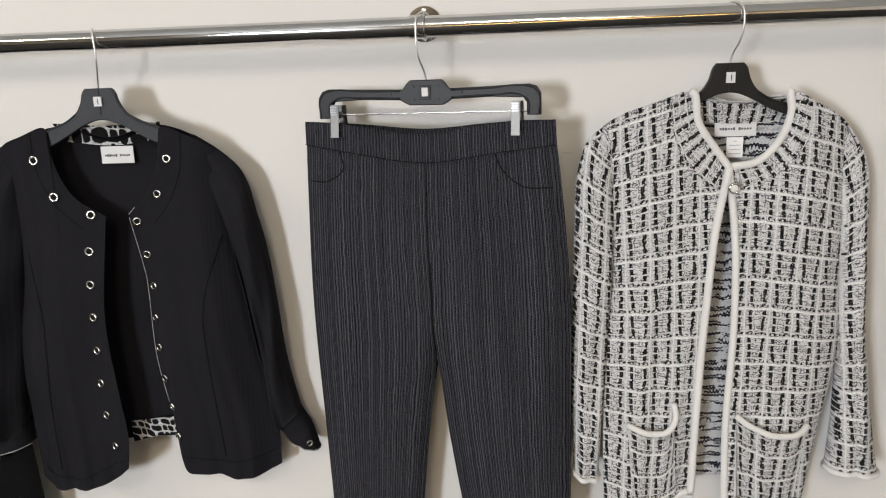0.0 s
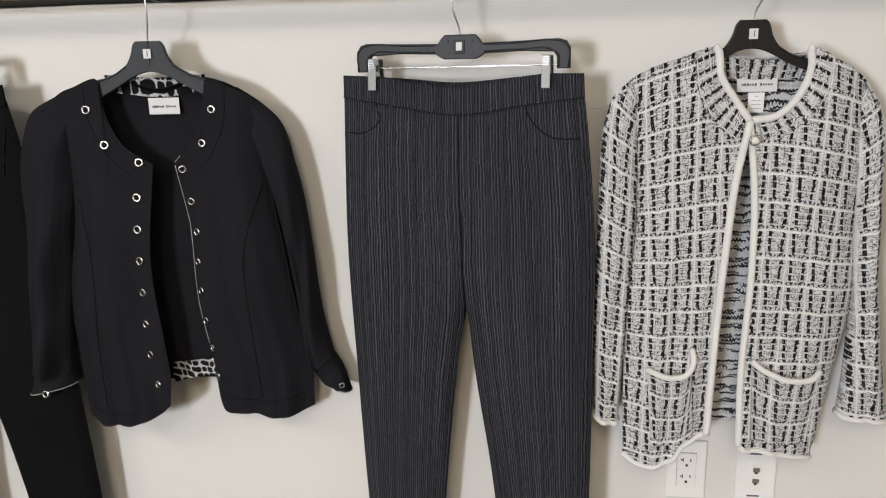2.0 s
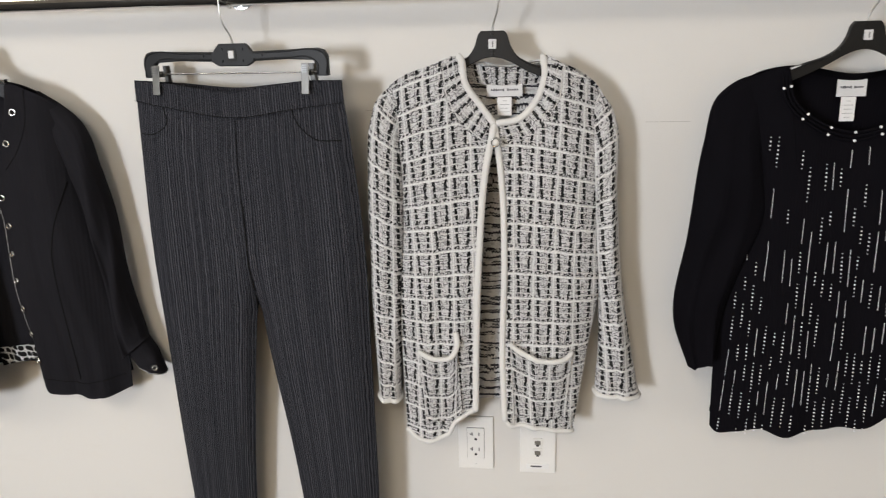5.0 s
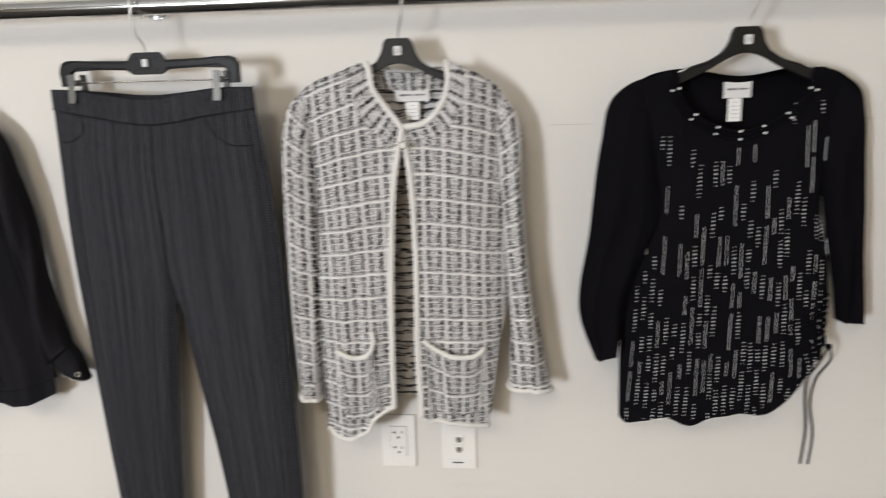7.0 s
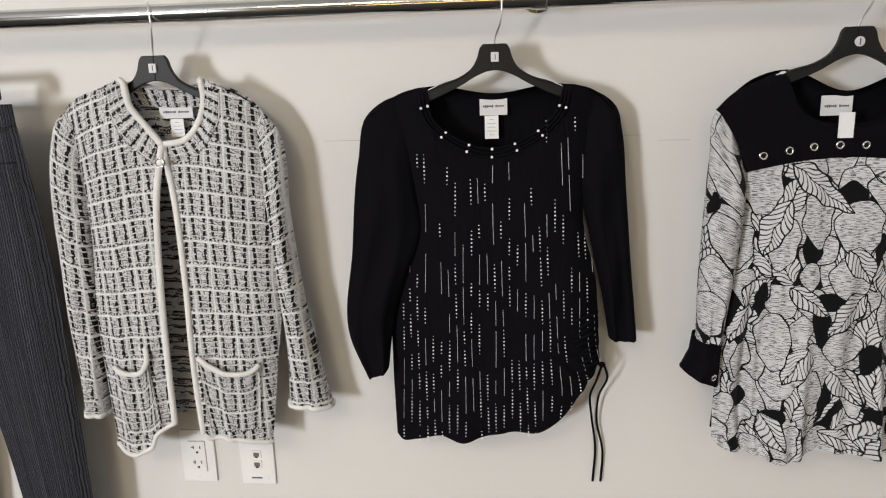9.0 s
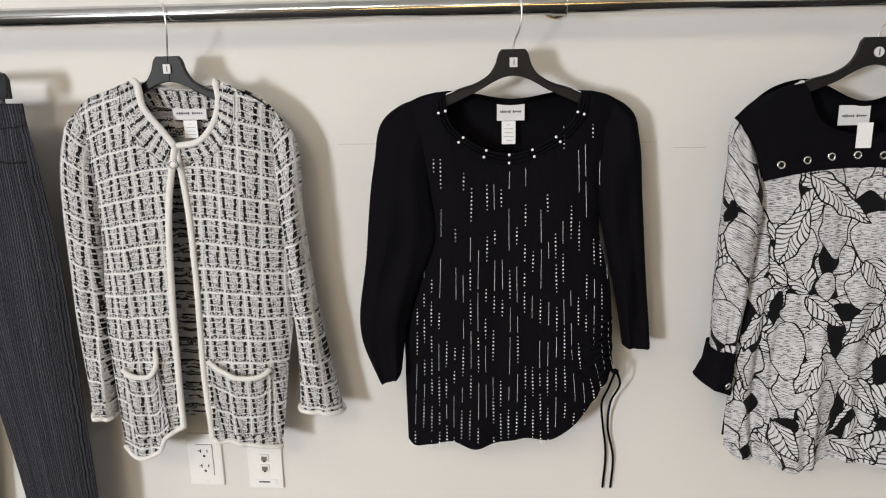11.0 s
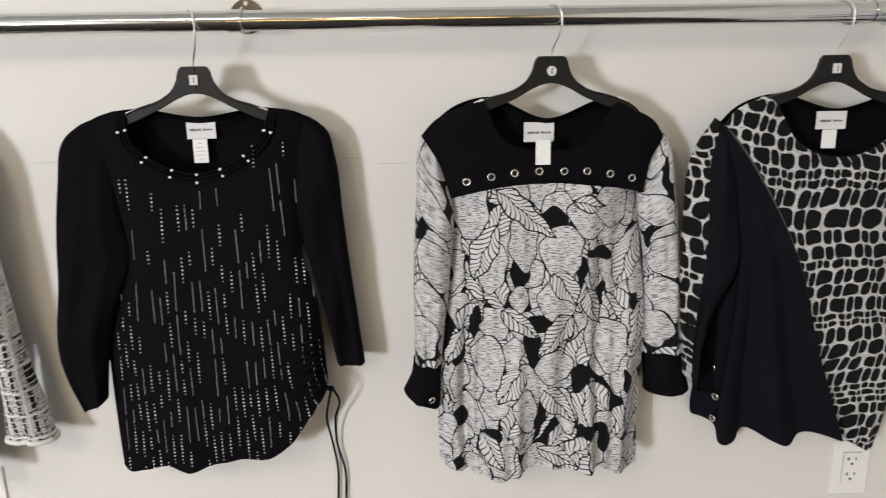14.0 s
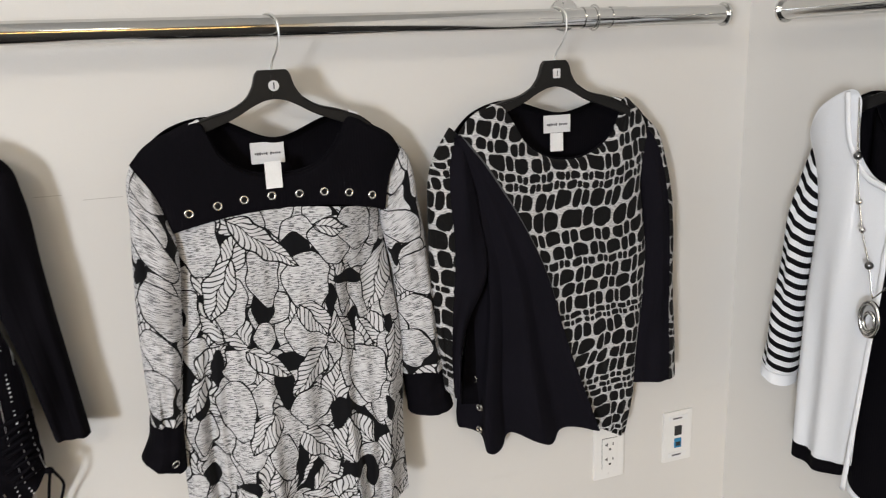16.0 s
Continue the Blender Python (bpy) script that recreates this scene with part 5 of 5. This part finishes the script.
LEAF_SPRAYS = [
    (-0.041, 1.087, -131, 0.016, 0.065, 1), (-0.109, 1.021, 160, 0.017, 0.052, 1), (0.026, 0.96, -139, 0.017, 0.036, 1),
    (0.137, 1.005, 157, 0.022, 0.056, 1), (0.013, 0.877, 142, 0.017, 0.047, 1), (0.076, 0.923, -159, 0.012, 0.041, 1),
    (0.019, 0.748, -137, 0.016, 0.042, 1), (-0.067, 0.787, 149, 0.017, 0.037, 1), (0.153, 0.881, 167, 0.013, 0.043, 1),
    (0.155, 0.737, 167, 0.015, 0.052, 1), (-0.097, 0.669, -151, 0.014, 0.038, 1), (-0.05, 0.899, -128, 0.014, 0.038, 1),
    (-0.158, 0.859, 158, 0.013, 0.036, 1), (0.019, 0.65, -115, 0.013, 0.035, 1), (0.063, 1.102, -106, 0.01, 0.029, 1),
]


def leaf_tunic(x):
    t = garment("tunic", x, "black and off-white leaf print tunic with eyelet yoke", "blouse", pose(x, 0, 0, 0, 0, 3.5))
    coat_hanger(pose(x, 0, 0, 0, 0, 3.5), 1.335, M_HANGER, "matt black plastic coat hanger with wire hook", "round", wide=0.024)
    seam = [(-0.162, 1.116), (-0.085, 1.130), (-0.005, 1.135), (0.075, 1.131), (0.156, 1.116)]
    full = front_depth(51, -0.014, 0.030, 1, 0.003, 5)
    yoke = Panel([(-0.207, 1.214), (-0.186, 1.238), (-0.150, 1.257), (-0.106, 1.267), (-0.100, 1.252), (-0.090, 1.226), (-0.057, 1.196), (-0.002, 1.185), (0.052, 1.194), (0.086, 1.225), (0.097, 1.246), (0.104, 1.262), (0.145, 1.247), (0.176, 1.229), (0.192, 1.208)],
                 seam, [(-0.207, 1.214), (-0.180, 1.170), (-0.162, 1.116)], [(0.192, 1.208), (0.170, 1.170), (0.156, 1.116)],
                 lambda U, V, X, Z: -0.014 + 0.014 * np.exp(-V * 30.0) + 0.014 * np.abs(2 * U - 1) ** 8 * (1 - V) ** 0.5 + drape(across(X), V, 51, 4, 0.002), 80, 40)
    part("yoke", yoke.mesh("yoke", 0.002), M_JERSEY, t, "plain black jersey yoke")
    low = Panel(seam, [(-0.186, 0.640), (-0.175, 0.628), (-0.130, 0.621), (-0.099, 0.615), (-0.060, 0.617), (-0.020, 0.627), (0.041, 0.626), (0.090, 0.632), (0.135, 0.612), (0.173, 0.612)],
                [seam[0], (-0.163, 0.991), (-0.180, 0.860), (-0.188, 0.740), (-0.186, 0.640)], [seam[-1], (0.164, 1.009), (0.172, 0.890), (0.170, 0.732), (0.173, 0.612)],
                lambda U, V, X, Z: np.minimum(-0.014 + 0.024 * np.abs(2 * U - 1) ** 6 + drape(across(X), V, 52, 9, 0.030, 0.8) - 0.012 * V, 0.07), 280, 400)
    part("front_panel", low.mesh("front_panel", 0.002, **leaf_fields(low, 5, LEAF_GAPS, LEAF_PETALS + LEAF_SPRAYS)), M_LEAF, t)
    back = Panel([(-0.203, 1.218), (-0.150, 1.260), (-0.104, 1.272), (-0.002, 1.236), (0.103, 1.264), (0.150, 1.244), (0.183, 1.208)], [(-0.183, 0.65), (0.0, 0.64), (0.170, 0.63)],
                 [(-0.203, 1.218), (-0.163, 0.991), (-0.183, 0.65)], [(0.183, 1.208), (0.164, 1.009), (0.170, 0.63)], back_depth(53, 0.040), 50, 50)
    part("back_panel", back.mesh("back_panel", 0.002), M_JERSEY, t)
    part("neck_binding", cord(yoke.edge("T", 0.28, 0.74) + np.array([0, -0.0005, 0]), 0.0022, None, 8), M_JERSEY, t)
    for gx, gz in ((-0.137, 1.141), (-0.097, 1.148), (-0.059, 1.153), (-0.019, 1.155), (0.022, 1.154), (0.060, 1.153), (0.098, 1.148), (0.135, 1.140)):
        grommet(t, yoke, gx, gz, 0.98)
    label_tag(t, -0.038, 0.012, 1.1985, 1.2305, 0.0215, 1)
    label_tag(t, -0.026, -0.002, 1.1665, 1.2060, -0.0185, 0, "care_tag", M_TAG)
    sl = tube([(-0.182, 1.236), (-0.207, 1.210), (-0.216, 1.135), (-0.225, 0.991), (-0.226, 0.833)], [(-0.178, 1.190), (-0.158, 1.10), (-0.164, 0.991), (-0.182, 0.828)], lambda v: 0.016 - 0.019 * min(1, v * 2.5), lambda v: 0.006 + 0.022 * min(1, v * 3), 54, 110, 260, amp=0.008)
    sr = tube([(0.164, 1.185), (0.154, 1.110), (0.168, 1.009), (0.174, 0.828)], [(0.166, 1.231), (0.197, 1.206), (0.219, 1.110), (0.232, 1.009), (0.254, 0.829)], lambda v: 0.016 - 0.006 * min(1, v * 2.5), lambda v: 0.006 + 0.022 * min(1, v * 3), 55, 110, 260, amp=0.008, uv_turn=0.31)
    for s in (sl, sr):
        part("sleeve", s.mesh("sleeve", 0.002, True, **leaf_fields(s, 8)), M_LEAF, t)
    cl = tube([(-0.228, 0.836), (-0.233, 0.805), (-0.247, 0.776)], [(-0.180, 0.832), (-0.182, 0.790), (-0.184, 0.747)], 0.006, lambda v: 0.029 + 0.010 * v, 56, 40, 16, 0.006)
    cr = tube([(0.178, 0.832), (0.184, 0.790), (0.188, 0.747)], [(0.256, 0.832), (0.259, 0.790), (0.268, 0.749)], 0.020, lambda v: 0.029 + 0.010 * v, 57, 40, 16, 0.006)
    for s in (cl, cr):
        part("cuff", s.mesh("cuff", 0.002, True), M_JERSEY, t, "flared plain black cuff")
    grommet(t, cl, -0.201, 0.770, 0.98)
    return t


leaf_tunic(1.572)


# ---------------------------------------------------------------- crocodile top
def crocodile_top(x):
    t = garment("blouse", x, "black top with crocodile pattern panel and flared black drape", "blouse")
    coat_hanger(pose(x, 0, 0), 1.330, M_HANGER, "matt black plastic coat hanger with wire hook", "square")
    def sag(pts):
        """The lower part hangs back towards the wall and spreads a little."""
        out = []
        for a, b in pts:
            k = 1 + 0.053 * min(1.0, max(0.0, (1.20 - b) / 0.50))
            out.append((-0.588 + (a + 0.588) * k, 1.349 + (b - 1.349) * k))
        return out

    diag = sag([(-0.172, 1.222), (-0.138, 1.180), (-0.100, 1.120), (-0.040, 1.000), (0.002, 0.851), (0.060, 0.683)])
    croc = Panel([(-0.172, 1.222), (-0.150, 1.248), (-0.097, 1.263), (-0.086, 1.247), (-0.058, 1.205), (-0.012, 1.174), (0.046, 1.170), (0.105, 1.202), (0.130, 1.245), (0.137, 1.263), (0.165, 1.246), (0.190, 1.215)],
                 sag([(0.060, 0.683), (0.090, 0.668), (0.115, 0.656), (0.134, 0.656)]), diag, sag([(0.190, 1.215), (0.172, 1.139), (0.176, 0.974), (0.160, 0.826), (0.145, 0.704), (0.134, 0.656)]),
                 lambda U, V, X, Z: np.minimum(-0.014 + 0.014 * np.exp(-V * 110) + 0.026 * U**7 + drape(across(X), V, 61, 4, 0.009) + 0.030 * V**2, 0.07), 230, 400)
    part("front_panel", croc.mesh("front_panel", 0.002, **scale_field(croc)), M_CROC, t, "black and white crocodile jacquard panel")
    black = Panel([(-0.186, 1.215), (-0.172, 1.222)],
                  sag([(-0.186, 0.722), (-0.184, 0.710), (-0.152, 0.700), (-0.150, 0.676), (-0.130, 0.667), (-0.114, 0.669), (-0.100, 0.692), (-0.060, 0.682), (-0.019, 0.669), (-0.004, 0.684), (0.030, 0.690), (0.060, 0.683)]),
                  sag([(-0.186, 1.215), (-0.158, 1.120), (-0.150, 0.980), (-0.160, 0.900), (-0.180, 0.800), (-0.186, 0.722)]), diag,
                  lambda U, V, X, Z: np.minimum(-0.014 + 0.030 * (1 - U) ** 3 + 0.046 * V**2 * (1 - 0.4 * U) + 0.020 * V**1.5 * np.sin(U * 17.0 + 0.6) * (1 - U * 0.3), 0.072), 90, 100)
    part("drape_panel", black.mesh("drape_panel", 0.002), M_JERSEY_LIT, t, "flared plain black panel")
    stitch(t, croc, [(a + 0.001, b) for a, b in diag], 0.0016, M_SEAM, 0.0012, "piping", 80)
    back = Panel([(-0.180, 1.218), (-0.145, 1.250), (-0.092, 1.268), (0.022, 1.243), (0.130, 1.262), (0.165, 1.244), (0.185, 1.212)], [(-0.170, 0.74), (0.0, 0.70), (0.140, 0.69)],
                 [(-0.180, 1.218), (-0.150, 0.980), (-0.170, 0.74)], [(0.185, 1.212), (0.174, 0.974), (0.140, 0.69)], back_depth(62, 0.044), 50, 50)
    part("back_panel", back.mesh("back_panel", 0.002), M_JERSEY, t)
    part("neck_binding", cord(croc.edge("T", 0.26, 0.74) + np.array([0, -0.0005, 0]), 0.0022, None, 8), M_JERSEY, t)
    label_tag(t, -0.009, 0.041, 1.2105, 1.2400, 0.0225, 1)
    label_tag(t, 0.003, 0.027, 1.1790, 1.2100, 0.0215, 0, "care_tag", M_TAG)
    for gz in (0.768, 0.724, 0.679):
        grommet(t, black, -0.141, gz + 0.012, 1.0)
    slL = [(-0.184, 1.234), (-0.210, 1.192), (-0.224, 1.055), (-0.219, 0.900), (-0.206, 0.786)]
    slR = [(-0.158, 1.210), (-0.138, 1.100), (-0.128, 0.979), (-0.163, 0.905), (-0.188, 0.772)]
    sl = tube(slL, slR, lambda v: 0.004 + 0.004 * v, lambda v: 0.010 + 0.018 * min(1, v * 5), 63, 96, 240, amp=0.008)
    srL = [(0.166, 1.190), (0.180, 1.118), (0.182, 0.928), (0.154, 0.730)]
    srR = [(0.178, 1.236), (0.214, 1.200), (0.231, 1.150), (0.255, 0.924), (0.274, 0.722)]
    sr = tube(srL, srR, lambda v: 0.022 + 0.010 * v, lambda v: 0.006 + 0.024 * min(1, v * 3), 64, 96, 240, amp=0.006)
    for s, side, w0, w1 in ((sl, -1, 0.42, 0.15), (sr, 1, 0.37, 0.15)):
        k = part("sleeve", s.mesh("sleeve", 0.002, True), M_JERSEY_LIT, t, "black sleeve with a crocodile pattern strip")
        # strip let in along the outer edge: part of the sleeve's round, 1 mm proud
        n = s.X.shape[1] - 1
        cols = [c % n for c in (range(-int(n * w1), int(n * w0 / 2) + 1) if side < 0 else range(n // 2 - int(n * w0 / 2), n // 2 + int(n * w1)))]
        q = Panel()
        q.U, q.V, q.X, q.Z, q.Y = (a[:, cols].copy() for a in (s.U, s.V, s.X, s.Z, s.Y))
        mx = (s.X[:, :n].mean(1) + 0)[:, None]
        my = s.Y[:, :n].mean(1)[:, None]
        q.X, q.Y = mx + (q.X - mx) * 1.02, my + (q.Y - my) * 1.06
        q.uv = np.stack([q.X + 0.2 * side, q.Z], -1)
        part("strip", q.mesh("strip", 0.0012, **scale_field(q, 9)), M_CROC, k, "black and white crocodile jacquard strip")
    return t


crocodile_top(2.025)


# ---------------------------------------------------------------- white cardigan on the side wall
def white_cardigan(m):
    t = garment("cardigan", 0, "white and black colour-block cardigan with striped sleeves", "cardigan", m)
    coat_hanger(m, 1.330, M_HANGER, "matt black plastic coat hanger with wire hook", "plain")
    for s in (-1, 1):
        def mr(pts):
            return [(s * a, b) for a, b in pts]
        side = mr([(-0.232, 1.205), (-0.206, 1.120), (-0.208, 0.900), (-0.213, 0.672)])
        edge = mr([(-0.040, 1.135), (-0.038, 1.030), (-0.048, 0.900), (-0.066, 0.690)])
        top = mr([(-0.232, 1.205), (-0.188, 1.248), (-0.124, 1.272), (-0.112, 1.190), (-0.080, 1.150), (-0.040, 1.135)])
        low = mr([(-0.213, 0.672), (-0.120, 0.680), (-0.066, 0.702)])
        bow = front_depth(71, -0.014, 0.012, 0 if s < 0 else 2, 0.008, 4)
        p = Panel(top, low, side, edge, bow, 40, 60) if s < 0 else Panel(top[::-1], low[::-1], edge, side, bow, 40, 60)
        part("front_panel", p.mesh("front_panel", 0.0025), M_WHITEKNIT, t, "plain white knit front")
        hem = mr([(-0.214, 0.642), (-0.120, 0.650), (-0.066, 0.672)])
        a, b = (low, hem) if s < 0 else (low[::-1], hem[::-1])
        q = Panel(a, b, [a[0], b[0]], [a[-1], b[-1]], lambda U, V, X, Z, e=p.edge("B")[:, 1]: np.interp(U, np.linspace(0, 1, len(e)), e), 24, 6)
        part("hem_band", q.mesh("hem_band", 0.0025), M_JERSEY, t, "black hem band")
        line = curve(mr([(-0.128, 1.270), (-0.112, 1.190), (-0.080, 1.150), (-0.040, 1.135), (-0.038, 1.030), (-0.048, 0.900), (-0.068, 0.650)]), 60)
        part("front_band", cord(np.stack([line[:, 0], np.full(60, -0.026), line[:, 1]], 1), 0.0048, None, 8, 0.5), M_WHITEKNIT, t, "white knit front band")
        sl = (mr([(-0.214, 1.222), (-0.230, 1.160), (-0.246, 1.045), (-0.271, 0.860), (-0.282, 0.795)]), mr([(-0.188, 1.190), (-0.204, 1.045), (-0.221, 0.899), (-0.236, 0.770)]))
        sl = sl if s < 0 else sl[::-1]
        k = tube(sl[0], sl[1], lambda v: 0.024 - 0.012 * min(1, v * 2.5), lambda v: 0.006 + 0.024 * min(1, v * 3), 72 + s, amp=0.008)
        k.uv[..., 1] += 0.20 * (k.X - k.X.mean(1, keepdims=True))
        part("sleeve", k.mesh("sleeve", 0.002, True), M_STRIPE, t, "black and white striped sleeve")
        cu = (mr([(-0.2815, 0.797), (-0.284, 0.775)]), mr([(-0.2355, 0.773), (-0.237, 0.752)]))
        cu = cu if s < 0 else cu[::-1]
        part("cuff", tube(cu[0], cu[1], 0.012, 0.031, 75, 30, 6, 0.002).mesh("cuff", 0.002, True), M_WHITEKNIT, t, "plain white cuff")
    shell = Panel([(-0.120, 1.262), (0.0, 1.160), (0.120, 1.262)], [(-0.105, 0.640), (0, 0.618), (0.105, 0.640)], [(-0.120, 1.262), (-0.120, 0.950), (-0.105, 0.640)], [(0.120, 1.262), (0.120, 0.950), (0.105, 0.640)],
                  lambda U, V, X, Z: -0.006 + 0.03 * np.abs(2 * U - 1) ** 6 + drape(across(X), V, 73, 4, 0.004), 40, 50)
    part("inner_shell", shell.mesh("inner_shell", 0.002), M_JERSEY, t, "black inner shell")
    part("shell_hem", cord(shell.edge("B") + np.array([0, -0.001, 0.004]), 0.0055, None, 8, 0.4), M_WHITEKNIT, t, "white hem edging")
    back = Panel([(-0.200, 1.220), (-0.125, 1.268), (0.0, 1.240), (0.125, 1.268), (0.200, 1.220)], [(-0.195, 0.66), (0.0, 0.65), (0.195, 0.66)],
                 [(-0.200, 1.220), (-0.186, 1.0), (-0.195, 0.66)], [(0.200, 1.220), (0.186, 1.0), (0.195, 0.66)], back_depth(74, 0.042), 40, 40)
    part("back_panel", back.mesh("back_panel", 0.002), M_JERSEY, t)
    # necklace over the front
    n = thing("necklace", m, "silver chain necklace with beads and an oval ring pendant", "necklace", base=(0, -0.03, 0.9))
    left = [(-0.114, -0.018, 1.262), (-0.092, -0.034, 1.182), (-0.077, -0.040, 1.120), (-0.062, -0.044, 1.075), (-0.046, -0.044, 1.030), (-0.034, -0.044, 0.982)]
    right = [(0.118, -0.018, 1.262), (0.100, -0.034, 1.182), (0.060, -0.040, 1.105), (0.010, -0.044, 1.030), (-0.034, -0.044, 0.982)]
    for chain in (left, right):
        pts = curve(chain, 80)
        part("chain", cord(pts, 0.0011, None, 6), M_STEEL, n, "thin silver chain")
        for i, f in enumerate((0.30, 0.52, 0.66, 0.84)):
            q = pts[int(f * 79)]
            bm = bmesh.new()
            bmesh.ops.create_uvsphere(bm, u_segments=14, v_segments=10, radius=0.0062 if i in (0, 3) else 0.0050, matrix=Matrix.Translation(q))
            for fc in bm.faces:
                fc.smooth = True
            part("bead", bm, M_DARKSTEEL if i in (0, 3) else M_STEEL, n, "dark bead" if i in (0, 3) else "silver bead")
    for R, rr, dz in ((0.0200, 0.0036, 0.0), (0.0115, 0.0026, -0.004)):
        me = ring_mesh(R, rr, 36, 8)
        me.transform(Matrix.Translation((-0.034, -0.046, 0.951 + dz)) @ Matrix.Diagonal((0.80, 1, 1.25, 1)))
        part("pendant_ring", me, M_STEEL, n, "hammered silver oval ring")
    return t


white_cardigan(RIGHT)
